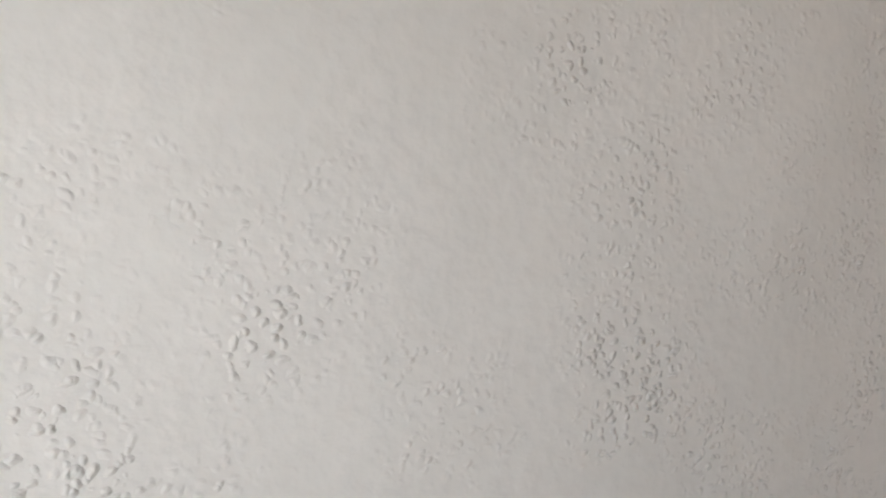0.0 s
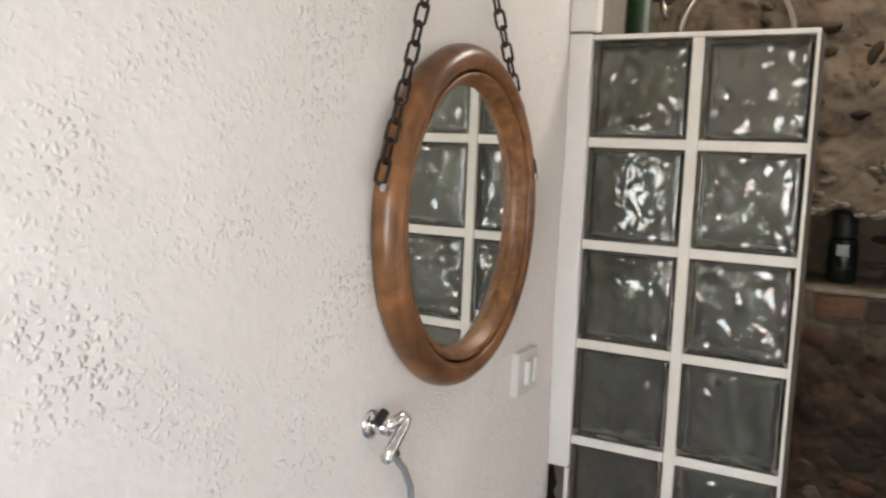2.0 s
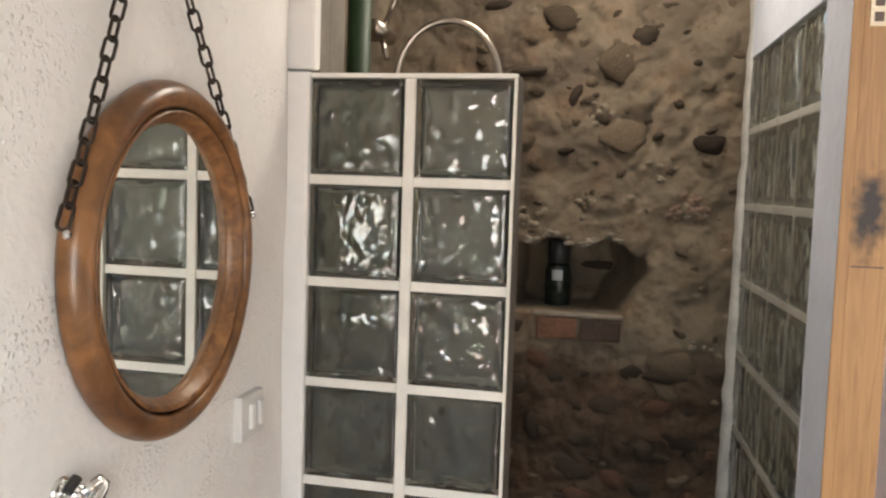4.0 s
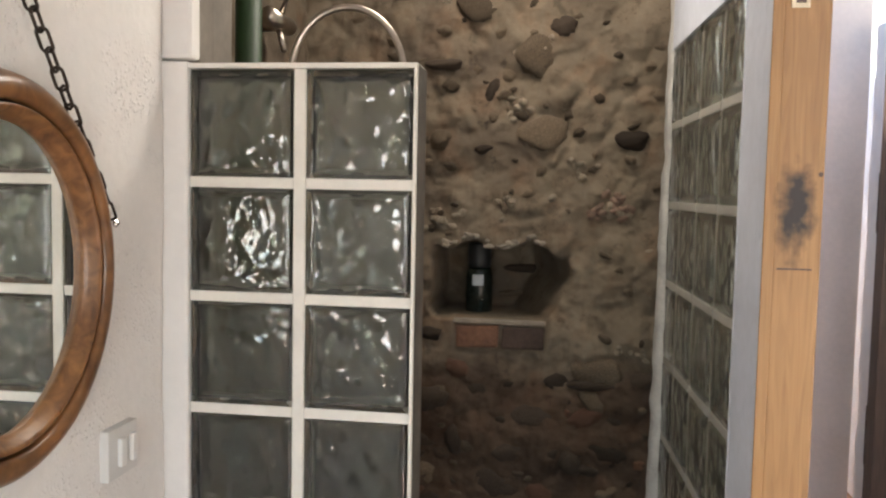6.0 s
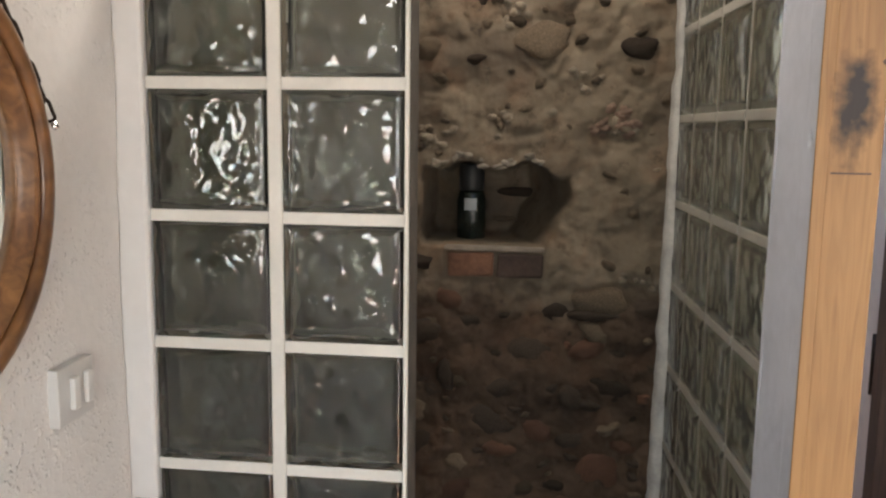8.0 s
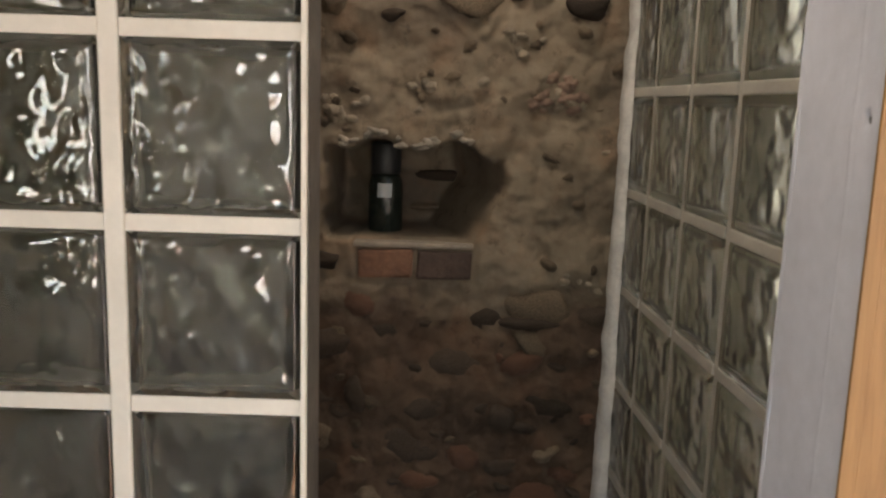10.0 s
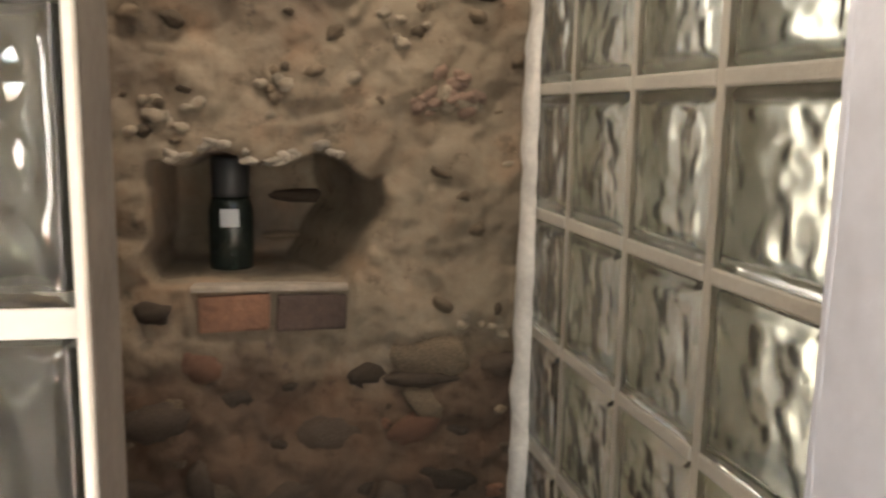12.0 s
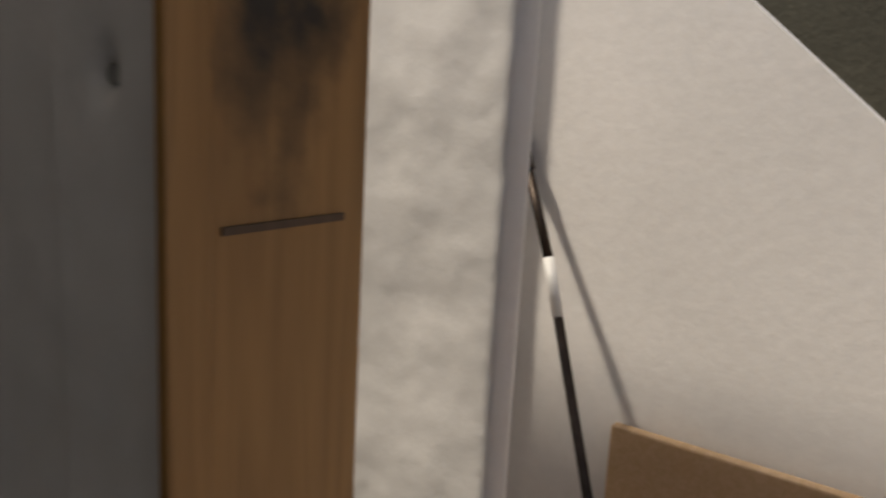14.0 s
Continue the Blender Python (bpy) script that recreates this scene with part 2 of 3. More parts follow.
EDGE_COAT = material("grey_green_edge_sealer", (0.10, 0.11, 0.095), 0.7, spread=0.1, scale=20, fine=90, bump=0.1)
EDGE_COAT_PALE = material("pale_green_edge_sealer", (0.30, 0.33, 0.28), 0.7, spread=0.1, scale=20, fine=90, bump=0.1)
GLASS_BLOCK = glass_material("grey_green_block_glass", (0.64, 0.665, 0.60), 0.0)
GLASS_BLOCK_INNER = glass_material("satin_inner_block_glass", (0.70, 0.72, 0.67), 0.24)
GLASS_BLOCK.node_tree.nodes["Principled BSDF"].inputs["IOR"].default_value = 1.66
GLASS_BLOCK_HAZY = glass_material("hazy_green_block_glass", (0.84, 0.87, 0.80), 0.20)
FRAME_WOOD = wood_material("honey_brown_varnished_wood", (0.25, 0.112, 0.040), (0.065, 0.025, 0.009), 0.3, "R", 4)
FRAME_WOOD_INNER = wood_material("brown_stained_wood", (0.27, 0.125, 0.045), (0.09, 0.035, 0.013), 0.35, "R", 9)
JAMB_WOOD = wood_material("pine_door_jamb", (0.33, 0.180, 0.066), (0.215, 0.112, 0.040), 0.55, "Z", 10)
stain_wood(JAMB_WOOD, (0.788, -0.10, 1.494), (0.038, 0.06, 0.092), (0.014, 0.009, 0.006))
BOARD_WOOD = wood_material("raw_plywood", (0.66, 0.46, 0.28), (0.56, 0.37, 0.20), 0.65, "X", 8)
STRIKE = material("tarnished_brass", (0.55, 0.45, 0.30), 0.45, metal=0.6, spread=0.2, scale=40, fine=200, bump=0.1)
DARK_WOOD = wood_material("dark_brown_post_wood", (0.10, 0.06, 0.04), (0.05, 0.03, 0.02), 0.6, "Z", 10)
IRON = material("dark_rusty_iron", (0.055, 0.042, 0.034), 0.5, metal=0.85, spread=0.3, scale=40, fine=200, bump=0.3, bump_dist=0.001)
CHROME = material("chrome", (0.75, 0.75, 0.74), 0.12, metal=1.0, spread=0.03, scale=20, fine=90, bump=0)
DULL_CHROME = material("dull_steel_hose", (0.42, 0.37, 0.32), 0.28, metal=1.0, spread=0.15, scale=60, fine=300, bump=0.2, bump_dist=0.001)
BLACK_PLASTIC = material("black_plastic", (0.016, 0.016, 0.016), 0.5, spread=0.1, scale=20, fine=200, bump=0.05)
WHITE_PLASTIC = material("white_plastic", (0.78, 0.77, 0.74), 0.35, spread=0.03, scale=12, fine=90, bump=0)
PLATE_PLASTIC = material("off_white_switch_plastic", (0.64, 0.63, 0.61), 0.4, spread=0.03, scale=12, fine=90, bump=0)
GREY_RUBBER = material("grey_hose_rubber", (0.24, 0.25, 0.27), 0.5, spread=0.1, scale=30, fine=200, bump=0.2, bump_dist=0.001)
BOTTLE = material("black_bottle_plastic", (0.012, 0.016, 0.013), 0.2, spread=0.1, scale=20, fine=90, bump=0, spec=0.5)
PAPER = material("pale_grey_label_paper", (0.38, 0.39, 0.39), 0.7, spread=0.06, scale=30, fine=200, bump=0.1)
GREEN_PLASTIC = material("dark_green_plastic", (0.016, 0.036, 0.012), 0.55, spread=0.25, scale=12, fine=70, bump=0.2, bump_dist=0.002)
TERRACOTTA = material("terracotta_tile", (0.40, 0.24, 0.16), 0.7, spread=0.2, scale=8, fine=60, bump=0.3, bump_dist=0.002, per_piece=0.15)
FLOOR_STONE = material("blue_grey_floor_stone", (0.24, 0.27, 0.33), 0.6, spread=0.2, scale=5, fine=50, bump=0.3, bump_dist=0.002)
BEIGE = material("beige_render", (0.66, 0.54, 0.45), 0.85, spread=0.08, scale=4, fine=50, bump=0.3, bump_dist=0.003)
MORTAR_PALE = material("pale_grey_mortar", (0.40, 0.38, 0.35), 0.8, spread=0.2, scale=20, fine=90, bump=0.5, bump_dist=0.004)
END_GREY = material("end_shade_and_cap_grey_brown", (0.085, 0.072, 0.06), 0.85, spread=0.25, scale=14, fine=90, bump=0.5, bump_dist=0.003)
LEDGE = material("pale_brown_mortar", (0.19, 0.155, 0.12), 0.85, spread=0.2, scale=20, fine=90, bump=0.5, bump_dist=0.004)
OLIVE = material("dark_olive_backdrop", (0.075, 0.07, 0.05), 0.9, spread=0.2, scale=3, fine=40, bump=0.5, bump_dist=0.006)
MIRROR = bpy.data.materials.new("silvered_mirror")
MIRROR.use_nodes = True
MIRROR.node_tree.nodes["Principled BSDF"].inputs["Base Color"].default_value = (0.86, 0.88, 0.86, 1)
MIRROR.node_tree.nodes["Principled BSDF"].inputs["Metallic"].default_value = 1.0
MIRROR.node_tree.nodes["Principled BSDF"].inputs["Roughness"].default_value = 0.015


# ---- mesh helpers ----
def part(name, bm, mat, parent=None, label="", smooth=False):
    me = bpy.data.meshes.new(name)
    bmesh.ops.recalc_face_normals(bm, faces=bm.faces)
    bm.to_mesh(me)
    bm.free()
    me.materials.append(mat)
    if smooth:
        me.polygons.foreach_set("use_smooth", [True] * len(me.polygons))
    ob = new(name, me)
    if parent:
        ob.parent = parent
    if label:
        ob["label"] = label
    return ob


def box_bm(x0, x1, y0, y1, z0, z1, bevel=0.0, bm=None):
    bm = bm or bmesh.new()
    made = bmesh.ops.create_cube(bm, size=1.0)["verts"]
    for v in made:
        v.co = Vector((x0 + (v.co.x + 0.5) * (x1 - x0), y0 + (v.co.y + 0.5) * (y1 - y0), z0 + (v.co.z + 0.5) * (z1 - z0)))
    if bevel:
        edges = {e for v in made for e in v.link_edges}
        bmesh.ops.bevel(bm, geom=list(edges), offset=bevel, segments=2, affect="EDGES", profile=0.6)
    return bm


def tube_bm(points, radius, sides=10, closed=False, bm=None, radii=None):
    """A round tube along a polyline."""
    bm = bm or bmesh.new()
    pts = [Vector(p) for p in points]
    rings, count = [], len(pts)
    side = None
    for i, p in enumerate(pts):
        a = pts[(i - 1) % count] if closed or i else pts[0]
        b = pts[(i + 1) % count] if closed or i < count - 1 else pts[-1]
        d = (b - a).normalized()
        if side is None:
            side = d.orthogonal().normalized()
        side = (side - d * side.dot(d)).normalized()
        up = d.cross(side)
        r = radii[i] if radii else radius
        rings.append([bm.verts.new(p + (side * math.cos(k * 2 * math.pi / sides) + up * math.sin(k * 2 * math.pi / sides)) * r) for k in range(sides)])
    pairs = list(zip(rings, rings[1:])) + ([(rings[-1], rings[0])] if closed else [])
    for r0, r1 in pairs:
        for k in range(sides):
            bm.faces.new((r0[k], r0[(k + 1) % sides], r1[(k + 1) % sides], r1[k]))
    if not closed:
        bm.faces.new(rings[0][::-1])
        bm.faces.new(rings[-1])
    return bm


def lathe_bm(profile, sides=32, axis="Z", origin=(0, 0, 0), bm=None, hollow=False):
    """A body turned from (radius, height) pairs; hollow: the profile closes on itself as a ring."""
    bm = bm or bmesh.new()
    o = Vector(origin)
    rings = []
    for r, h in profile:
        ring = []
        for k in range(sides):
            a = k * 2 * math.pi / sides
            c, s = r * math.cos(a), r * math.sin(a)
            v = {"Z": (c, s, h), "X": (h, c, s), "Y": (s, h, c)}[axis]
            ring.append(bm.verts.new(o + Vector(v)))
        rings.append(ring)
    for r0, r1 in zip(rings, rings[1:] + rings[:1] if hollow else rings[1:]):
        for k in range(sides):
            bm.faces.new((r0[k], r0[(k + 1) % sides], r1[(k + 1) % sides], r1[k]))
    if not hollow:
        bm.faces.new(rings[0][::-1])
        bm.faces.new(rings[-1])
    return bm


def sheet(name, mat, nu, nv, place, parent=None):
    """A smooth grid whose points come from place(u, v), u and v in 0..1."""
    verts = [place(i / nu, j / nv) for j in range(nv + 1) for i in range(nu + 1)]
    w = nu + 1
    faces = [(j * w + i, j * w + i + 1, (j + 1) * w + i + 1, (j + 1) * w + i) for j in range(nv) for i in range(nu)]
    me = bpy.data.meshes.new(name)
    me.from_pydata(verts, [], faces)
    me.materials.append(mat)
    me.polygons.foreach_set("use_smooth", [True] * len(faces))
    ob = new(name, me)
    ob.parent = parent
    return ob


def structure(ob, label, category):
    return tagged(ob, label, category, kind="structure")


def thing(name, at, label, category, group=""):
    ob = new(name)
    ob.empty_display_size = 0.05
    ob.location = at
    return tagged(ob, label, category, group)


def child(name, bm, mat, parent, label="", smooth=False):
    """A part built in world coordinates under a thing placed elsewhere."""
    base = parent
    shift = Vector((0, 0, 0))
    while base:
        shift += base.location
        base = base.parent
    bmesh.ops.translate(bm, verts=bm.verts, vec=-shift)
    return part(name, bm, mat, parent, label, smooth)


def hump(p, scale, amount):
    return noise.noise(Vector(p) * scale) * amount


WALL_X = -0.238      # mirror wall
STONE_Y = 0.855      # rubble wall of the shower
CEILING_Z = 2.32
BLOCK = 0.2

# ---- the room ----
floor = structure(part("floor", box_bm(-0.5, 0.826, -2.8, 1.15, -0.12, 0.0), FLOOR_STONE), "blue-grey stone floor of the bathroom", "floor")
ceiling_bm = bmesh.new()
for x0, x1, y0, y1 in ((-0.5, 0.826, -2.8, 0.28), (-0.5, 0.826, 0.56, 1.15), (-0.5, 0.09, 0.28, 0.56), (0.51, 0.826, 0.28, 0.56)):
    box_bm(x0, x1, y0, y1, CEILING_Z, CEILING_Z + 0.06, bm=ceiling_bm)
ceiling = structure(part("ceiling", ceiling_bm, PLASTER_PLAIN), "white plastered ceiling with an opening added for the fill lamp", "ceiling")
# unseen cover, added to keep the sun out of the fill lamp's opening
structure(part("top_fill_cover", box_bm(0.06, 0.54, 0.25, 0.59, CEILING_Z + 0.064, CEILING_Z + 0.10, 0.01), WHITE_PLASTIC), "white plastic cover added over the shower's fill lamp", "rooflight")

wall_mirror = structure(part("wall_mirror", box_bm(WALL_X - 0.2, WALL_X - 0.012, -2.8, 0.02, 0, CEILING_Z), PLASTER_PLAIN), "white lime plaster wall with rough stipple", "wall")


def plaster_point(u, v):
    y, z = -2.8 + 2.806 * u, CEILING_Z * v
    edge = 0.016 * max(0.0, (y + 0.03) / 0.036) ** 2
    return (WALL_X + hump((0.3, y, z), 3, 0.006) + hump((4, y, z), 9, 0.0022) + hump((9, y, z), 30, 0.0005) - edge, y, z)


plaster_skin = sheet("plaster_skin", PLASTER, 260, 220, plaster_point, wall_mirror)

part("wall_end", box_bm(WALL_X - 0.03, -0.192, 0.0, 0.034, 1.7315, CEILING_Z, 0.008), PLASTER_PLAIN, wall_mirror)
# the reveal lies in shade; that shade is put into its grey-brown colour
part("shower_reveal", box_bm(WALL_X - 0.03, -0.195, 0.0875, 0.186, 0.0, CEILING_Z, 0.008), PLASTER_SHADED, wall_mirror, "plaster reveal with its shade painted grey-brown")
part("shower_reveal", box_bm(WALL_X - 0.03, -0.195, 0.035, 0.0875, 1.7315, CEILING_Z), PLASTER_SHADED, wall_mirror, "plaster reveal with its shade painted grey-brown")

# back wall with the window that lights the room
wall_back = structure(new("wall_back"), "white plastered wall with a window opening", "wall")
WIN = (0.08, 0.67, 0.82, 1.74)
for b in ((-0.25, WIN[0], 0, CEILING_Z), (WIN[1], 0.775, 0, CEILING_Z), (WIN[0], WIN[1], 0, WIN[2]), (WIN[0], WIN[1], WIN[3], CEILING_Z)):
    part("wall_panel", box_bm(b[0], b[1], -2.16, -2.08, b[2], b[3]), PLASTER_PLAIN, wall_back)
window_back = structure(new("window_1"), "small wooden window with bright panes", "window")
mid_x = (WIN[0] + WIN[1]) / 2
for b in ((WIN[0], WIN[0] + 0.035, WIN[2], WIN[3]), (WIN[1] - 0.035, WIN[1], WIN[2], WIN[3]), (mid_x - 0.014, mid_x + 0.014, WIN[2] + 0.035, WIN[3] - 0.035)):
    part("window_frame", box_bm(b[0], b[1], -2.145, -2.11, b[2], b[3], 0.004), JAMB_WOOD, window_back)
for z in (WIN[2], WIN[3] - 0.035):
    part("window_frame", box_bm(WIN[0] + 0.035, WIN[1] - 0.035, -2.145, -2.11, z, z + 0.035, 0.004), JAMB_WOOD, window_back)
for z in (1.12, 1.42):
    for x0, x1 in ((WIN[0] + 0.035, mid_x - 0.014), (mid_x + 0.014, WIN[1] - 0.035)):
        part("glazing_bar", box_bm(x0, x1, -2.14, -2.115, z - 0.01, z + 0.01, 0.003), JAMB_WOOD, window_back)

# wall with the doorway to the patio
JAMB_Y = -0.092
wall_door = structure(new("wall_door"), "grey-white painted wall beside the doorway", "wall")
part("wall_panel", box_bm(0.775, 0.826, -2.8, -0.78, 0, CEILING_Z), PLASTER_PLAIN, wall_door)
part("wall_panel", box_bm(0.775, 0.826, -0.78, JAMB_Y, 2.161, CEILING_Z), PLASTER_PLAIN, wall_door)


def pier_point(u, v):
    y, z = 0.092 - 0.1825 * u, CEILING_Z * v
    ridge = 0.0013 * (0.6 + hump((z, 0, 0), 6, 0.8)) * math.exp(-((u - 0.72 - 0.004 * math.sin(5 * z)) / 0.012) ** 2)
    pit = 0.006 * math.exp(-(((u - 0.86) / 0.030) ** 2 + ((z - 1.450) / 0.007) ** 2))
    return (0.742 + 0.0035 * u - ridge + pit + hump((2, y, z), 9, 0.0018) + hump((7, y, z), 35, 0.0008), y, z)


pier = structure(part("wall_pier", box_bm(0.757, 0.8255, -0.060, 0.086, 0, CEILING_Z), PLASTER_GREY), "grey-white painted concrete pier beside the glass blocks", "wall")
sheet("paint_skin", PLASTER_GREY, 64, 420, pier_point, pier)
part("drill_hole", lathe_bm([(0.0008, 0.0), (0.0032, 0.0), (0.0032, 0.004), (0.0008, 0.004)], 12, "X", (0.7475, -0.065, 1.450)), GREY_RUBBER, pier)
part("pier_edge", box_bm(0.741, 0.772, 0.082, 0.0925, 0, CEILING_Z, 0.003), PLASTER_GREY, pier)
# shower walls
NICHE = (0.100, 0.462, 1.166, 1.368)


def niche_depth(x, z):
    """How deep the ragged recess is at a place of the rubble wall."""
    x0, x1, z0, z1 = NICHE
    top = z1 + 0.012 * math.sin(38 * x) + hump((x, 0, 3), 22, 0.022) - 0.22 * max(0.0, x - 0.37)
    left = x0 + hump((z, 0, 9), 17, 0.02)
    right = x1 + 0.01 + hump((z, 0, 5), 15, 0.02) - 0.5 * max(0.0, 1.27 - z)
    s = min((x - left) / 0.012, (right - x) / 0.11, (z - z0) / 0.006, (top - z) / 0.010)
    return 0.27 * min(1.0, max(0.0, s))


def stone_relief(x, z):
    p = Vector((x, 0.0, z))
    cells = noise.voronoi(p * 9.0)[0]
    bed = min(1.0, (cells[1] - cells[0]) * 2.2)
    return hump(p, 4, 0.024) + hump(p, 11, 0.011) + hump(p, 31, 0.006) + hump(p, 75, 0.003) - 0.012 * bed


def stone_point(u, v):
    x, z = -0.30 + 1.08 * u, CEILING_Z * v
    d = niche_depth(x, z)
    relief = stone_relief(x, z)
    if 0.16 < x < 0.42 and 1.075 < z < 1.166:
        relief = relief * 0.2 + 0.008
    return (x, STONE_Y + d + relief * (1.0 if d < 0.05 else 0.6), z)


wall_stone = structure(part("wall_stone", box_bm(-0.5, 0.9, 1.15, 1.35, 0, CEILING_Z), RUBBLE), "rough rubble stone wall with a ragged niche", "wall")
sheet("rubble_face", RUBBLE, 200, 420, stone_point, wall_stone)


def side_point(u, v):
    y, z = 0.012 + 0.90 * u, CEILING_Z * v
    return (WALL_X - 0.018 - stone_relief(y + 5, z) * 0.8, y, z)


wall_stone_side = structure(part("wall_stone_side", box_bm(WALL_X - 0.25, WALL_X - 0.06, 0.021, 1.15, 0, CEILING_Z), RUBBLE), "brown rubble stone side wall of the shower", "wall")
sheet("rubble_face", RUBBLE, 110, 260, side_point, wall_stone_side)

# wall that holds the far glass block screen, a little askew
B_X, B_NEAR, B_TOP, B_SKEW = 0.731, 0.087, 1.886, 0.0445
for z0, z1 in ((B_TOP + 0.006, CEILING_Z), (0.0, 0.078)):
    panel_bm = box_bm(B_X - 0.004, 0.812, 0.097, 1.10, z0, z1)
    bmesh.ops.rotate(panel_bm, cent=(B_X + 0.04, 0.487, 0), matrix=Matrix.Rotation(B_SKEW, 3, "Z"), verts=panel_bm.verts)
    part("wall_panel", panel_bm, PLASTER_GREY, wall_door)
lip_bm = box_bm(B_X - 0.004, B_X + 0.0012, 0.097, 0.90, B_TOP - 0.0095, B_TOP + 0.0058)
bmesh.ops.rotate(lip_bm, cent=(B_X + 0.04, 0.487, 0), matrix=Matrix.Rotation(B_SKEW, 3, "Z"), verts=lip_bm.verts)
part("panel_lip", lip_bm, PLASTER_GREY, wall_door)


def strip_point(u, v):
    z = CEILING_Z * v
    a = math.pi * u
    r = 0.010 + 0.014 * (2.0 - z) + hump((z, 1, 1), 14, 0.006)
    return (0.716 - r * math.sin(a) + hump((z, 3, 1), 7, 0.004) + hump((z, 6, 1), 24, 0.003), 0.842 - 0.030 * math.cos(a) + hump((z, 8, 2), 10, 0.006), z)


sheet("mortar_bead", MORTAR_PALE, 8, 200, strip_point, wall_door)


# ---- glass blocks ----
def block_mesh(name, seed, relief, glass, outer, edge_coat, inner_glass):
    """A hollow pressed-glass block, width along x, thickness along y, height along z, pillowed outside and rippled inside."""
    size, thick, n = 0.0925, 0.04, 44
    verts, faces, sealed = [], [], []

    def cap(half, depth, sign, wave, flip):
        start = len(verts)
        for j in range(n + 1):
            for i in range(n + 1):
                # denser rows near the rim
                a, b = (math.sin((2 * k / n - 1) * math.pi / 2 * 0.96) / math.sin(math.pi / 2 * 0.96) for k in (i, j))
                x, z = a * half, b * half
                rim = max(abs(a), abs(b))
                fall = 0.006 * max(0.0, (rim - 0.86) / 0.14) ** 2
                w = 0.0
                p = Vector((x + seed * 3.7, sign * 2.0, z))
                if not flip:
                    inside = min(1.0, max(0.0, (0.93 - rim) / 0.1))
                    w = inside * outer * (noise.noise(p * 33) + 0.6 * noise.noise(p * 72 + Vector((9, 0, 0))))
                else:
                    inside = min(1.0, max(0.0, (0.9 - rim) / 0.12))
                    w = inside * wave * (noise.noise(Vector((p.x * 26, p.y, p.z * 22))) + 0.5 * noise.noise(p * 52))
                verts.append((x, sign * (depth - fall + w), z))
        for j in range(n):
            for i in range(n):
                q = (start + j * (n + 1) + i, start + j * (n + 1) + i + 1, start + (j + 1) * (n + 1) + i + 1, start + (j + 1) * (n + 1) + i)
                faces.append(q if (sign < 0) != flip else q[::-1])
        ring = [start + i for i in range(n + 1)] + [start + (k + 1) * (n + 1) + n for k in range(n)]
        ring += [start + n * (n + 1) + n - 1 - k for k in range(n)] + [start + (n - 1 - k) * (n + 1) for k in range(n - 1)]
        return ring

    for half, depth, wave, flip in ((size, thick, 0.0, False), (size - 0.010, thick - 0.009, relief, True)):
        front, back = cap(half, depth, -1, wave, flip), cap(half, depth, 1, wave, flip)
        for k in range(len(front)):
            m = (k + 1) % len(front)
            q = (front[k], back[k], back[m], front[m])
            faces.append(q if not flip else q[::-1])
            if not flip:
                sealed.append(len(faces) - 1)
    me = bpy.data.meshes.new(name)
    me.from_pydata(verts, [], faces)
    me.materials.append(glass)
    me.materials.append(edge_coat)
    me.materials.append(inner_glass)
    me.polygons.foreach_set("use_smooth", [True] * len(faces))
    for k in sealed:
        me.polygons[k].material_index, me.polygons[k].use_smooth = 1, False
    for k in range(len(faces) // 2, len(faces)):
        me.polygons[k].material_index = 2
    return me


BLOCK_MESHES = [block_mesh("glass_block", s, 0.0050, GLASS_BLOCK, 0.0031, EDGE_COAT, GLASS_BLOCK_INNER) for s in range(6)]
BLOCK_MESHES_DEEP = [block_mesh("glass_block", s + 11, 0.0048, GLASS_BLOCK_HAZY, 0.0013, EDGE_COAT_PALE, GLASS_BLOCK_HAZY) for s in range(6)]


def glass_blocks(parent, meshes, columns, rows, origin, turn, step_x, step_z, seed):
    rnd = random.Random(seed)
    for r in range(rows):
        for c in range(columns):
            ob = new("glass_block", rnd.choice(meshes))
            ob.parent = parent
            ob.location = Vector(origin) + Vector(step_x) * c + Vector((0, 0, step_z * r))
            ob.rotation_euler = (0, rnd.choice((0, math.pi)), turn + rnd.choice((0, math.pi)) + rnd.uniform(-0.006, 0.006))


# near screen, two blocks wide, beside the mirror
screen = thing("glass_block_screen", (0, 0.04, 0), "low shower screen of wavy glass blocks in white grout", "shower screen")
A_TOP, A_ROWS, A_BASE = 1.724, 8, 0.12
child("base", box_bm(-0.228, 0.203, -0.004, 0.084, 0, A_BASE - 0.011, 0.003), GROUT, screen)
child("top_rail", box_bm(-0.199, 0.203, -0.003, 0.083, A_TOP - 0.009, A_TOP, 0.002), GROUT, screen)
# thin dark panel that paints the shade on the screen's end
child("end_face", box_bm(0.2032, 0.2046, 0.006, 0.083, A_BASE, A_TOP - 0.003), END_GREY, screen, "end of the screen with its shade painted grey-brown")
child("end_rail", box_bm(0.1972, 0.203, -0.004, 0.084, A_BASE - 0.011, A_TOP - 0.009, 0.002), GROUT, screen)
edge_bm = box_bm(-0.262, -0.199, -0.006, 0.086, 0.86, A_TOP + 0.003, 0.006)
child("side_band", edge_bm, PLASTER_PLAIN, screen, "white plaster band against the wall")
child("side_rail", box_bm(-0.2085, -0.1995, 0.0, 0.082, 0.0, 0.858, 0.002), GROUT, screen)
child("upright_joint", box_bm(-0.0108, 0.0108, 0.001, 0.079, A_BASE - 0.011, A_TOP - 0.009, 0.003), GROUT, screen)
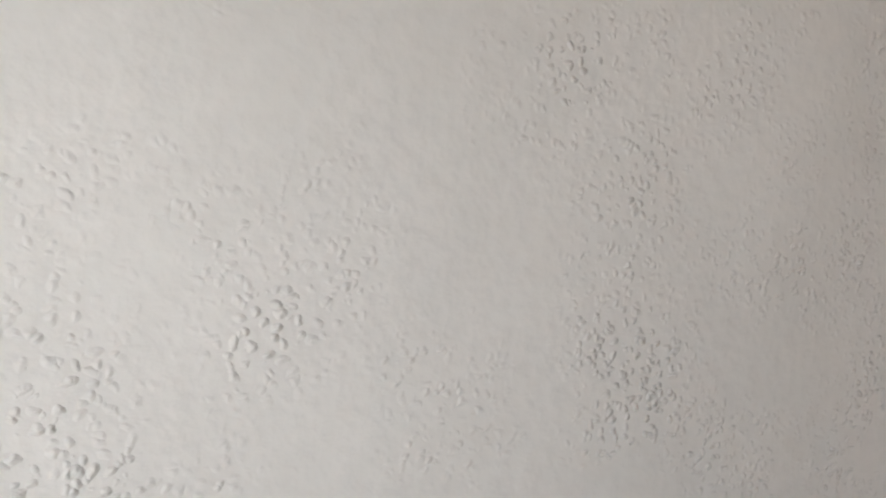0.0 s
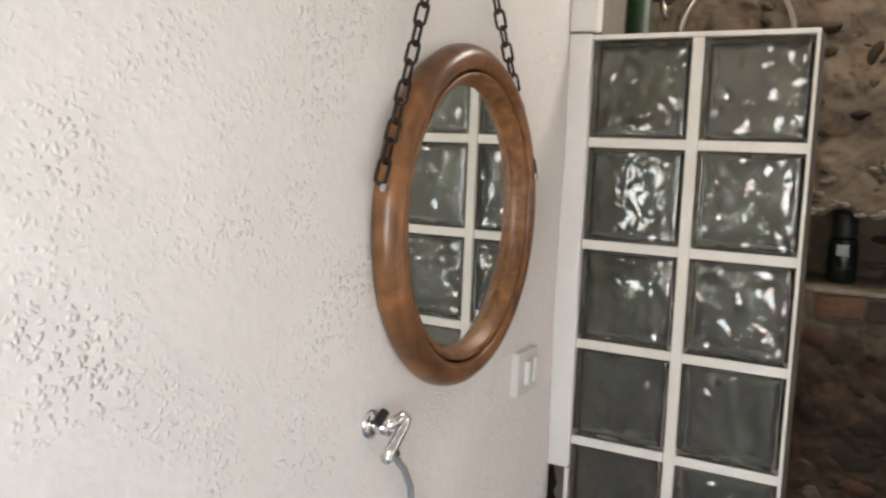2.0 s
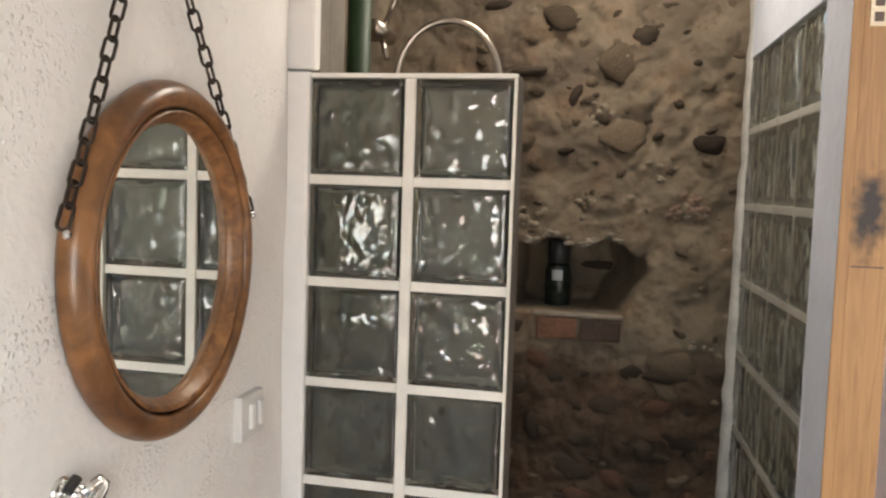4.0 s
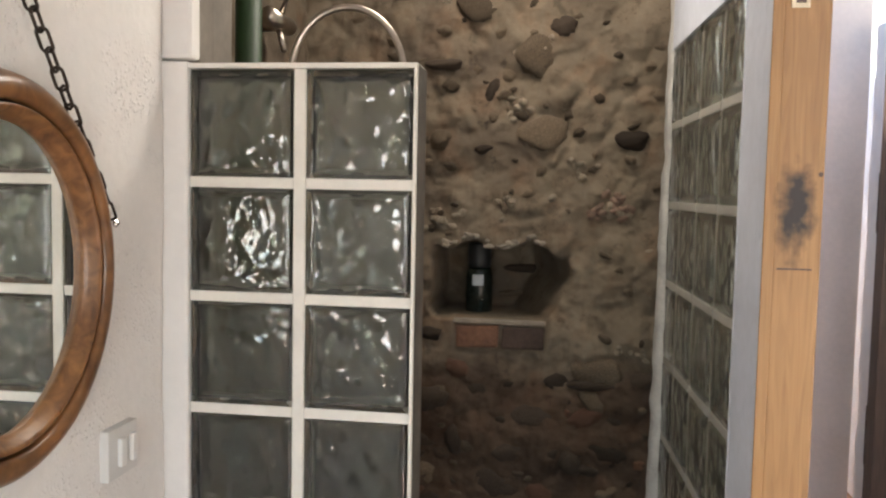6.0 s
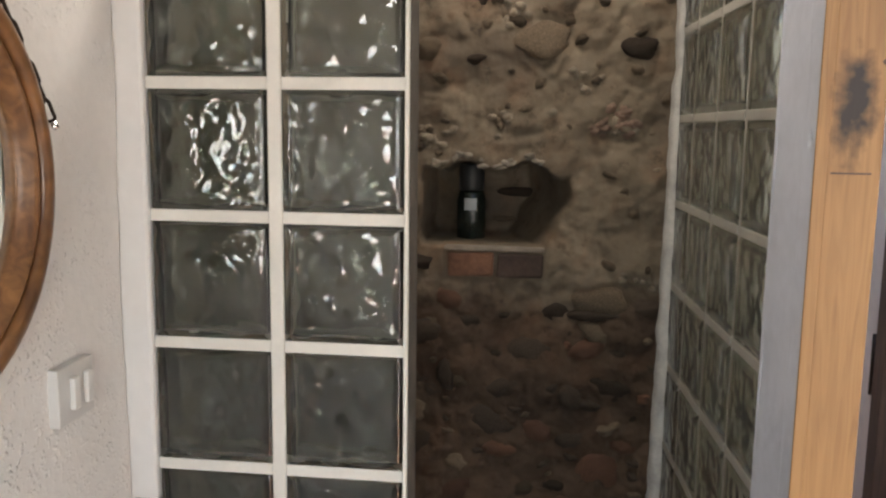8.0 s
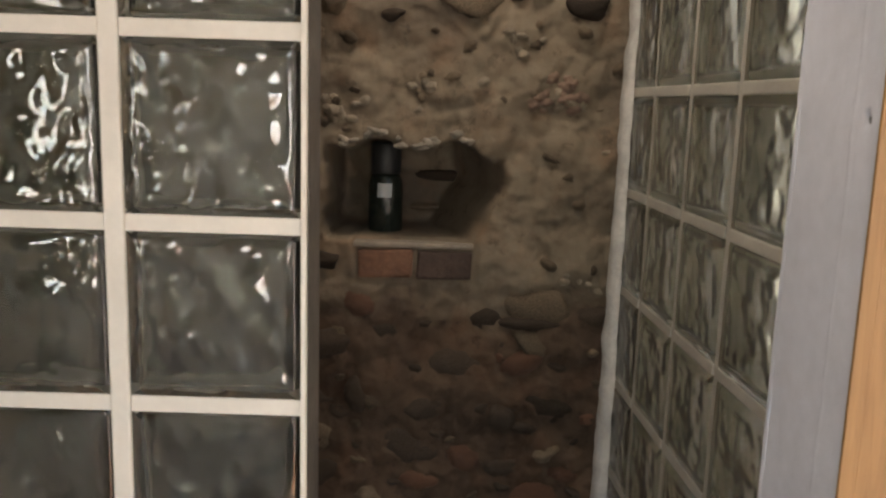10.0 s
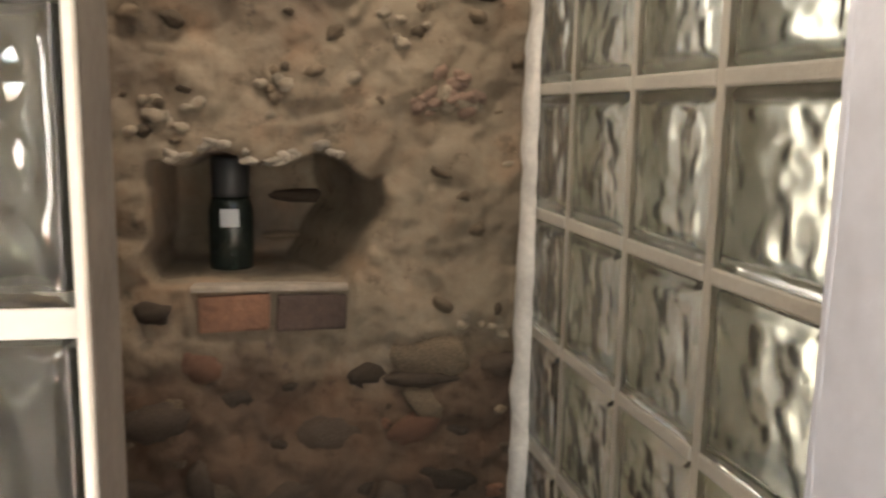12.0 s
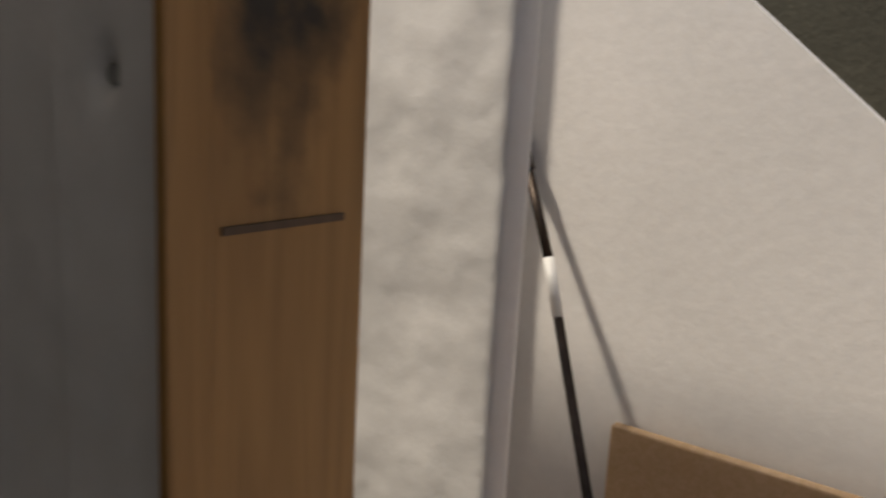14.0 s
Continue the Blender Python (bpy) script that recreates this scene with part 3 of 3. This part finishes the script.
for r in range(A_ROWS):
    z = 0.12 + 0.2 * r
    for x0, x1 in ((-0.199, -0.0108), (0.0108, 0.1972)):
        if r:
            child("bed_joint", box_bm(x0, x1, 0.003, 0.077, z - 0.0095, z + 0.0095, 0.002), GROUT, screen)
glass_blocks(screen, BLOCK_MESHES, 2, A_ROWS, (-0.1045, 0.0, 0.22), 0.0, (0.2078, 0, 0), 0.2, 5)

# far screen, four blocks wide, in the outer wall
screen_far = thing("glass_block_wall", (B_X + 0.04, 0.487, 0), "tall wall of rippled glass blocks in weathered cement joints", "glass wall")
for c in range(5):
    y = B_NEAR + BLOCK * c
    child("upright_joint", box_bm(B_X + 0.004, B_X + 0.078, max(0.097, y - 0.0085), y + 0.0085 if c else 0.0985, 0.078, B_TOP + 0.006, 0.0005 if c == 0 else 0.003), GROUT_GREY, screen_far)
for r in range(10):
    z = B_TOP - BLOCK * r
    for c in range(4):
        y = B_NEAR + BLOCK * c
        child("bed_joint", box_bm(B_X + 0.002, B_X + 0.080, y + (0.0085 if c else 0.012), y + 0.1915, z - 0.0095 if r < 9 else z - 0.006, z + 0.0095 if r else z + 0.006, 0.003), GROUT_GREY, screen_far)
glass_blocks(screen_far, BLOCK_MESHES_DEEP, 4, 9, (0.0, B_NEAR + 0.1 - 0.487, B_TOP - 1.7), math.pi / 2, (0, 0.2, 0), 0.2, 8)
screen_far.rotation_euler.z = B_SKEW

# ---- doorway ----
door_jamb = structure(new("door_jamb"), "pine door jamb with scorch marks and a cut step", "door frame")
part("jamb_board", box_bm(0.7585, 0.826, JAMB_Y, -0.0605, 0.0, 2.10, 0.003), JAMB_WOOD, door_jamb)
part("saw_cut", box_bm(0.764, 0.814, JAMB_Y - 0.0012, JAMB_Y + 0.002, 1.4055, 1.4080), DARK_WOOD, door_jamb, "dark saw cut")
part("knot", lathe_bm([(0.0005, -0.001), (0.0035, -0.0008), (0.004, 0.002), (0.0005, 0.002)], 12, "Y", (0.8205, JAMB_Y, 1.547)), DARK_WOOD, door_jamb, "dark knot")
part("jamb_head", box_bm(0.746, 0.826, -0.779, JAMB_Y + 0.03, 2.101, 2.16, 0.003), JAMB_WOOD, door_jamb)
part("jamb_strip", box_bm(0.7425, 0.7583, JAMB_Y - 0.0045, JAMB_Y + 0.0006, 0.0, 2.10, 0.0015), JAMB_WOOD, door_jamb)
plate = part("strike_plate", box_bm(0.768, 0.794, JAMB_Y - 0.0025, JAMB_Y - 0.0002, 1.787, 1.845, 0.001), STRIKE, door_jamb, "tarnished brass strike plate")
for z in (1.794, 1.818):
    part("plate_hole", box_bm(0.774, 0.788, JAMB_Y - 0.0032, JAMB_Y - 0.0026, z, z + 0.015), DARK_WOOD, plate)

# ---- patio outside ----
PATIO_X = 1.495


def lumpy(u, v):
    y, z = 0.274 + 1.421 * u, 2.1 * v
    return (PATIO_X + 0.03 * math.exp(-(y - 0.274) / 0.005) + hump((1, y, z), 6, 0.005) + hump((5, y, z), 15, 0.002) + hump((8, y, z), 36, 0.0007), y, z)


patio_wall = structure(part("wall_patio", box_bm(PATIO_X + 0.032, PATIO_X + 0.05, 0.278, 1.695, 0, 2.1, 0.006), PLASTER_PLAIN), "lumpy whitewashed patio wall in daylight", "wall")
sheet("whitewash", PLASTER_PLAIN, 170, 200, lumpy, patio_wall)
structure(part("wall_patio_beige", box_bm(0.83, 1.482, 1.70, 1.88, 0, 2.35, 0.006), BEIGE), "beige rendered patio wall in shade", "wall")

PARAPET_X = 1.95
parapet_bm = bmesh.new()
side_yz = [(3.2, 0), (3.2, 2.6), (1.37, 2.617), (-0.62, 0.959), (-2.8, 0.96), (-2.8, 0)]
front = [parapet_bm.verts.new((PARAPET_X, y, z)) for y, z in side_yz]
rear = [parapet_bm.verts.new((PARAPET_X + 0.05, y, z - (0.02 if z > 1 else 0))) for y, z in side_yz]
for i in range(len(side_yz)):
    j = (i + 1) % len(side_yz)
    parapet_bm.faces.new((front[i], front[j], rear[j], rear[i]))
parapet_bm.faces.new(front)
parapet_bm.faces.new(rear[::-1])
# added block, mostly hidden, whose shadow makes the grey band on the parapet
structure(part("shade_pilaster", box_bm(1.905, 1.949, 0.562, 0.72, 0, 1.95, 0.004), PLASTER_PLAIN), "narrow white pilaster added to shade the parapet wall", "wall")
structure(part("wall_stair_parapet", parapet_bm, PLASTER_PLAIN), "white rendered parapet with a sloping top", "wall")
# plain backdrop; the shade beyond the parapet is put into its dark colour
structure(part("olive_backdrop", box_bm(3.0, 3.2, -4.0, 4.0, 0, 4.5), OLIVE), "dark olive backdrop for the shaded area beyond the parapet", "wall")
structure(part("wall_patio_end", box_bm(0.83, 3.0, 3.21, 3.4, 0, 2.4), PLASTER_PLAIN), "white patio end wall", "wall")
structure(part("wall_patio_end", box_bm(0.83, 3.0, -2.98, -2.81, 0, 2.4), PLASTER_PLAIN), "white patio end wall", "wall")
structure(part("wall_house_outer", box_bm(0.55, 0.826, 1.16, 3.2, 0, 2.3), PLASTER_PLAIN), "white outer house wall", "wall")
ground = structure(part("ground", box_bm(-30, 30, -30, 30, -0.3, -0.125), TERRACOTTA), "terracotta coloured ground round the house", "ground")
patio_floor = structure(part("pavement", box_bm(0.83, 3.0, -2.8, 3.2, -0.12, -0.01), TERRACOTTA), "terracotta tiled patio paving", "paving")
post = thing("patio_post", (1.44, 1.325, 0), "dark brown wooden post against the patio wall", "post")
child("shaft", box_bm(1.410, 1.468, 1.29, 1.36, -0.01, 2.08, 0.005), DARK_WOOD, post)

# pole leaning in the corner
pole = thing("paint_roller_pole", (1.90, 0.42, 0), "thin dark extension pole with a white collar leaning on the wall", "pole")
tip, mid_hi, mid_lo, foot = Vector((1.933, 0.533, 1.350)), Vector((1.887, 0.436, 1.161)), Vector((1.860, 0.392, 1.066)), Vector((1.56, -0.10, -0.01))
child("shaft", tube_bm([mid_lo, foot], 0.009, 12), IRON, pole, smooth=True)
child("upper_shaft", tube_bm([tip.lerp(mid_hi, 0.2), mid_hi], 0.009, 12), IRON, pole, smooth=True)
child("collar", tube_bm([mid_hi, mid_lo], 0.010, 12), WHITE_PLASTIC, pole, "white plastic collar", smooth=True)
child("cap", tube_bm([tip.lerp(mid_hi, -0.12), tip.lerp(mid_hi, 0.0), tip.lerp(mid_hi, 0.22)], 0.012, 12), END_GREY, pole, smooth=True)

board = thing("plywood_board", (1.93, 0.1, 0), "raw plywood board leaning on the patio wall", "board")
child("panel", box_bm(1.915, 1.94, -0.35, 0.300, -0.01, 0.878, 0.004), BOARD_WOOD, board)

# ---- things on the mirror wall ----
MC = Vector((WALL_X, -0.466, 1.395))
mirror = thing("round_mirror", MC, "round wall mirror in a thick honey-brown wooden ring", "mirror")
OVAL = Matrix.Diagonal((1, 0.938, 1.014))
for name, profile, mat, label in (
        ("ring", [(0.213, 0.006), (0.246, 0.003), (0.250, 0.010), (0.2495, 0.020), (0.246, 0.029), (0.239, 0.036), (0.230, 0.040), (0.222, 0.0405), (0.216, 0.038), (0.2135, 0.033)], FRAME_WOOD, ""),
        ("inner_bead", [(0.190, 0.006), (0.2095, 0.006), (0.2100, 0.030), (0.2085, 0.0345), (0.205, 0.035), (0.201, 0.031), (0.196, 0.022), (0.1915, 0.017)], FRAME_WOOD_INNER, "tan inner bead with a dark groove"),
        ("mirror_glass", [(0.0005, 0.0105), (0.193, 0.0105), (0.193, 0.013), (0.0005, 0.013)], MIRROR, "silvered mirror glass")):
    ring_bm = lathe_bm(profile, 96, "X", hollow=True)
    bmesh.ops.transform(ring_bm, matrix=OVAL.to_4x4(), verts=ring_bm.verts)
    part(name, ring_bm, mat, mirror, label, smooth=name != "mirror_glass")


def chain_link_bm(centre, along, across, length=0.033, width=0.0145, wire=0.0024):
    pts = []
    for k in range(16):
        a = k * 2 * math.pi / 16
        c, s = math.cos(a), math.sin(a)
        straight = length / 2 - width / 2
        pts.append(centre + along * (c * width / 2 + (straight if c > 0 else -straight)) + across * s * width / 2)
    return tube_bm(pts, wire, 7, closed=True)


HOOK = Vector((WALL_X + 0.012, -0.522, 1.920))
LEFT_LUG, RIGHT_LUG = Vector((WALL_X + 0.020, -0.706, 1.452)), Vector((WALL_X + 0.016, -0.214, 1.462))
chain = thing("mirror_chain", HOOK, "dark iron chain that carries the round mirror", "chain")
for lug in (LEFT_LUG, RIGHT_LUG):
    span = HOOK - lug
    steps = round(span.length / 0.0275)
    d = span.normalized()
    flat = d.cross(Vector((1, 0, 0))).normalized()
    for k in range(steps):
        c = lug + span * ((k + 0.5) / steps) + Vector((0.004 * math.sin(math.pi * (k + 0.5) / steps), 0, -0.006 * math.sin(math.pi * (k + 0.5) / steps)))
        child("chain_link", chain_link_bm(c, d, flat if k % 2 else (flat * 0.35 + Vector((0.94, 0, 0))).normalized()), IRON, chain, smooth=True)
    child("screw", lathe_bm([(0.0, 0.0), (0.006, 0.001), (0.006, 0.004), (0.003, 0.0065)], 14, "X", lug + Vector((0.004, 0, -0.008))), CHROME, chain, "bright screw head")
hook = thing("wall_hook", HOOK, "dark iron nail in the plaster wall", "hook")
child("nail", tube_bm([HOOK - Vector((0.03, 0, 0)), HOOK + Vector((0.012, 0, 0.003))], 0.004, 10), IRON, hook, smooth=True)

switch = thing("light_switch", (WALL_X, -0.18, 1.095), "white double rocker light switch plate", "switch")
child("plate", box_bm(WALL_X - 0.004, WALL_X + 0.0125, -0.222, -0.135, 1.056, 1.136, 0.002), PLATE_PLASTIC, switch)
for y in (-0.189, -0.155):
    child("rocker", box_bm(WALL_X + 0.0127, WALL_X + 0.0205, y - 0.007, y + 0.008, 1.074, 1.118, 0.002), WHITE_PLASTIC, switch)

TAP = Vector((WALL_X, -0.681, 1.132))
tap = thing("wall_tap", TAP, "small chrome wall tap with a dark knob and grey hose", "tap")
child("rosette", lathe_bm([(0.002, -0.004), (0.020, -0.004), (0.020, 0.003), (0.012, 0.007), (0.002, 0.008)], 24, "X", TAP), CHROME, tap, smooth=True)


def tap_tube(name, points, radius, mat, label=""):
    return child(name, tube_bm([TAP + Vector(p) for p in points], radius, 12), mat, tap, label, True)


tap_tube("body", [(0.004, 0, 0), (0.030, 0, 0)], 0.011, CHROME)
tap_tube("valve_stem", [(0.024, -0.002, 0.002), (0.026, -0.010, 0.014)], 0.006, CHROME)
tap_tube("knob", [(0.027, -0.026, 0.012), (0.027, -0.025, 0.0127), (0.028, -0.010, 0.0233), (0.028, -0.009, 0.024)], 0.0065, BLACK_PLASTIC, "black plastic knob")
tap_tube("spout", [(0.026, 0.0, 0.0), (0.030, 0.016, 0.007), (0.032, 0.028, 0.009), (0.034, 0.034, 0.004), (0.034, 0.030, -0.004), (0.034, 0.012, -0.018), (0.034, -0.002, -0.029), (0.034, -0.010, -0.035)], 0.0078, CHROME)
tap_tube("nozzle", [(0.034, -0.014, -0.0365), (0.034, 0.010, -0.0345)], 0.0075, CHROME)
tap_tube("hose", [(0.034, 0.004, -0.034), (0.030, 0.022, -0.050), (0.024, 0.052, -0.075), (0.018, 0.080, -0.110), (0.014, 0.100, -0.20), (0.013, 0.108, -0.42), (0.013, 0.108, -0.78)], 0.0050, GREY_RUBBER, "grey rubber hose")

# ---- things in the shower ----
mixer = thing("shower_mixer", (WALL_X + 0.02, 0.42, 1.85), "dull chrome shower mixer with a looped metal hose", "shower mixer")
arc = [Vector((0.016 + 0.114 * math.cos(a), 0.25, 1.740 + 0.130 * math.sin(a))) for a in [math.pi * k / 28 for k in range(29)]]
arc = [arc[0] + Vector((0.012, 0, -0.40)), arc[0] + Vector((0.010, 0, -0.2))] + arc + [arc[-1] + Vector((-0.004, 0, -0.12)), arc[-1] + Vector((-0.03, 0.02, -0.3))]
child("hose", tube_bm(arc, 0.0068, 12), DULL_CHROME, mixer, "ribbed chrome hose", smooth=True)
child("body", tube_bm([(WALL_X + 0.05, 0.36, 1.88), (WALL_X + 0.05, 0.50, 1.88)], 0.019, 18), DULL_CHROME, mixer, smooth=True)
for y in (0.375, 0.485):
    child("inlet", tube_bm([(WALL_X - 0.01, y, 1.88), (WALL_X + 0.05, y, 1.88)], 0.012, 14), DULL_CHROME, mixer, smooth=True)
child("lever", tube_bm([(WALL_X + 0.055, 0.43, 1.895), (WALL_X + 0.10, 0.41, 1.99)], 0.006, 10), DULL_CHROME, mixer, smooth=True)
child("outlet", tube_bm([(WALL_X + 0.05, 0.43, 1.865), (WALL_X + 0.065, 0.425, 1.815)], 0.007, 12), DULL_CHROME, mixer, smooth=True)
bar = thing("green_pipe", (WALL_X + 0.06, 0.225, 0), "dark green plastic pipe rising on the shower wall", "pipe")
child("shaft", tube_bm([(WALL_X + 0.06, 0.225, 0.0), (WALL_X + 0.06, 0.225, 2.315)], 0.026, 16), GREEN_PLASTIC, bar, smooth=True)

BOTTLE_AT = Vector((0.216, 1.010, 1.1645))
bottle = thing("shampoo_bottle", BOTTLE_AT, "black bottle with a pale square label standing in the niche", "bottle")
child("body", lathe_bm([(0.0005, 0.0), (0.035, 0.0), (0.0385, 0.006), (0.0385, 0.100), (0.037, 0.112), (0.033, 0.124), (0.0315, 0.130), (0.0005, 0.1305)], 28, "Z", BOTTLE_AT), BOTTLE, bottle, smooth=True)
child("cap", lathe_bm([(0.0005, 0.131), (0.031, 0.131), (0.033, 0.136), (0.0335, 0.195), (0.030, 0.200), (0.0005, 0.2005)], 28, "Z", BOTTLE_AT), BLACK_PLASTIC, bottle, smooth=True)
lab_bm = bmesh.new()
for k in range(7):
    a = -math.pi / 2 - 0.42 + 0.84 * k / 6
    for z in (1.245, 1.276):
        lab_bm.verts.new((BOTTLE_AT.x + 0.0390 * math.cos(a), BOTTLE_AT.y + 0.0390 * math.sin(a), z))
lab_bm.verts.ensure_lookup_table()
for k in range(6):
    lab_bm.faces.new([lab_bm.verts[i] for i in (2 * k, 2 * k + 2, 2 * k + 3, 2 * k + 1)])
child("label", lab_bm, PAPER, bottle, "pale grey paper label")

# ---- bricks and stones set in the rubble ----
brick_bm = box_bm(-0.0575, 0.0575, -0.03, 0.05, -0.030, 0.030, 0.006)
for v in brick_bm.verts:
    v.co += Vector((hump(v.co + Vector((3, 0, 0)), 30, 0.006), hump(v.co, 40, 0.005), hump(v.co + Vector((0, 5, 0)), 30, 0.006)))
brick = part("brick", brick_bm, BRICK, wall_stone)
brick.location = (0.229, STONE_Y + 0.026, 1.121)
brick_two = new("brick", brick.data.copy())
brick_two.data.materials[0] = BRICK_DARK
brick_two.parent, brick_two.location, brick_two.rotation_euler = wall_stone, (0.351, STONE_Y + 0.024, 1.117), (0, math.pi + 0.03, 0)
part("niche_ledge", box_bm(0.160, 0.412, STONE_Y - 0.004, STONE_Y + 0.06, 1.154, 1.166, 0.004), LEDGE, wall_stone, "pale mortar ledge")


def stone_mesh(seed, mat):
    bm = bmesh.new()
    bmesh.ops.create_icosphere(bm, subdivisions=3, radius=1.0)
    rnd = random.Random(seed)
    offset = Vector((rnd.uniform(0, 50), rnd.uniform(0, 50), rnd.uniform(0, 50)))
    for v in bm.verts:
        v.co *= 1 + 0.32 * noise.noise(v.co * 1.0 + offset) + 0.18 * noise.noise(v.co * 2.3 + offset) + 0.12 * noise.noise(v.co * 5.1 + offset)
    me = bpy.data.meshes.new("stone")
    bm.to_mesh(me)
    bm.free()
    me.materials.append(mat)
    me.polygons.foreach_set("use_smooth", [True] * len(me.polygons))
    return me


STONES = {kind: [stone_mesh(10 * n + k, mat) for k in range(5)] for n, (kind, mat) in enumerate((("brown", STONE), ("dark", STONE_DARK), ("pale", STONE_PALE), ("red", BRICK), ("lime", LIME), ("pink", BRICK_PALE)))}


def set_stone(rnd, kind, x, z, w, h, proud):
    ob = new("stone", rnd.choice(STONES[kind]))
    ob.parent = wall_stone
    depth = min(0.020, 0.42 * w)
    ob.location = (x, STONE_Y + stone_relief(x, z) + 0.45 * depth - min(proud, 0.5 * depth), z)
    ob.scale = (w / 2, depth, h / 2)
    ob.rotation_euler = (rnd.uniform(-0.2, 0.2), rnd.uniform(-0.5, 0.5), rnd.uniform(-0.2, 0.2))


stone_rnd = random.Random(4)
for kind, x, z, w, h in (
        ("brown", 0.205, 1.980, 0.11, 0.07), ("dark", 0.03, 2.02, 0.09, 0.03), ("dark", 0.434, 1.930, 0.065, 0.055), ("brown", 0.370, 1.855, 0.12, 0.11),
        ("dark", 0.250, 1.765, 0.03, 0.065), ("brown", 0.390, 1.655, 0.14, 0.09), ("dark", 0.620, 1.640, 0.085, 0.05), ("dark", 0.228, 1.610, 0.05, 0.025),
        ("brown", 0.115, 1.635, 0.06, 0.05), ("dark", 0.125, 1.833, 0.10, 0.03), ("dark", 0.530, 0.985, 0.13, 0.03),
        ("red", 0.520, 0.900, 0.10, 0.055), ("dark", 0.100, 1.110, 0.06, 0.04), ("dark", 0.480, 0.772, 0.06, 0.07), ("dark", 0.165, 0.820, 0.05, 0.08),
        ("dark", 0.10, 0.93, 0.10, 0.07)):
    set_stone(stone_rnd, kind, x + 0.005, z + 0.013, w, h, 0.006)
for k in range(34):
    a, r = stone_rnd.uniform(0, 2 * math.pi), stone_rnd.uniform(0, 1) ** 0.6
    set_stone(stone_rnd, stone_rnd.choice(("pink", "pale", "pink", "pink")), 0.570 + 0.055 * r * math.cos(a), 1.475 + 0.038 * r * math.sin(a), stone_rnd.uniform(0.015, 0.035), stone_rnd.uniform(0.012, 0.028), 0.0)
for cx, cz, n in ((0.115, 1.425, 16), (0.36, 1.87, 18), (0.33, 1.735, 12), (0.645, 1.10, 8), (0.49, 1.60, 9), (0.30, 1.50, 8)):
    for k in range(n):
        set_stone(stone_rnd, stone_rnd.choice(("pale", "brown", "pale", "pale")), cx + stone_rnd.gauss(0, 0.024), cz + stone_rnd.gauss(0, 0.026), stone_rnd.uniform(0.01, 0.026), stone_rnd.uniform(0.01, 0.022), 0.006)
# a jutting slab and joints in the back of the niche
for x, z, w, h, kind in ((0.345, 1.285, 0.11, 0.022, "dark"), (0.42, 1.245, 0.05, 0.016, "dark"), (0.30, 1.210, 0.06, 0.014, "brown")):
    ob = new("stone", stone_rnd.choice(STONES[kind]))
    ob.parent = wall_stone
    ob.location = (x, STONE_Y + 0.262, z)
    ob.scale = (w * 0.56, 0.016, h * 0.60)
    ob.rotation_euler = (0, stone_rnd.uniform(-0.1, 0.1), 0)
# broken lime along the lip of the niche
for k in range(26):
    x = stone_rnd.uniform(0.11, 0.40)
    set_stone(stone_rnd, "lime", x, 1.372 + 0.012 * math.sin(38 * x) + stone_rnd.uniform(-0.002, 0.012), stone_rnd.uniform(0.010, 0.034), stone_rnd.uniform(0.008, 0.016), 0.004)
taken = []
for k in range(420):
    x, z = stone_rnd.uniform(-0.2, 0.69), stone_rnd.uniform(0.35, 1.04)
    w = stone_rnd.choice((0.04, 0.06, 0.08, 0.10, 0.14))
    if any(abs(x - a) < (w + b) * 0.40 and abs(z - c) < (w + b) * 0.29 for a, b, c in taken):
        continue
    taken.append((x, w, z))
    set_stone(stone_rnd, stone_rnd.choice(("brown", "dark", "red", "red", "brown", "dark", "red", "dark")), x, z, w, w * stone_rnd.uniform(0.5, 0.75), stone_rnd.uniform(-0.009, 0.002))
for k in range(420):
    x, z = stone_rnd.uniform(-0.2, 0.70), stone_rnd.uniform(0.35, 2.3)
    w = stone_rnd.choice((0.02, 0.025, 0.03, 0.035, 0.045, 0.06, 0.085, 0.11))
    if z > 1.05:
        w = min(w, 0.045)
    if 0.08 < x < 0.53 and 1.04 < z < 1.41 or abs(x - 0.57) < 0.08 and abs(z - 1.475) < 0.06 or any(abs(x - a) < (w + b) * 0.55 and abs(z - c) < (w + b) * 0.45 for a, b, c in taken):
        continue
    taken.append((x, w, z))
    set_stone(stone_rnd, stone_rnd.choice(("brown", "brown", "dark", "pale", "brown", "red") if z < 1.1 else ("brown", "brown", "pale" if w < 0.04 else "brown", "brown")), x, z, w, w * stone_rnd.uniform(0.45, 0.9), stone_rnd.uniform(-0.010, 0.002))

# wrought iron hooks on the patio wall
for z in (1.50, 0.72):
    holder = thing("iron_hook", (PATIO_X - 0.01, 1.55, z), "dark wrought iron hook on the patio wall", "hook", "iron hooks on the patio wall")
    child("bar", tube_bm([(PATIO_X - 0.012, 1.55, z + 0.10), (PATIO_X - 0.012, 1.55, z - 0.10)], 0.008, 8), IRON, holder, smooth=True)
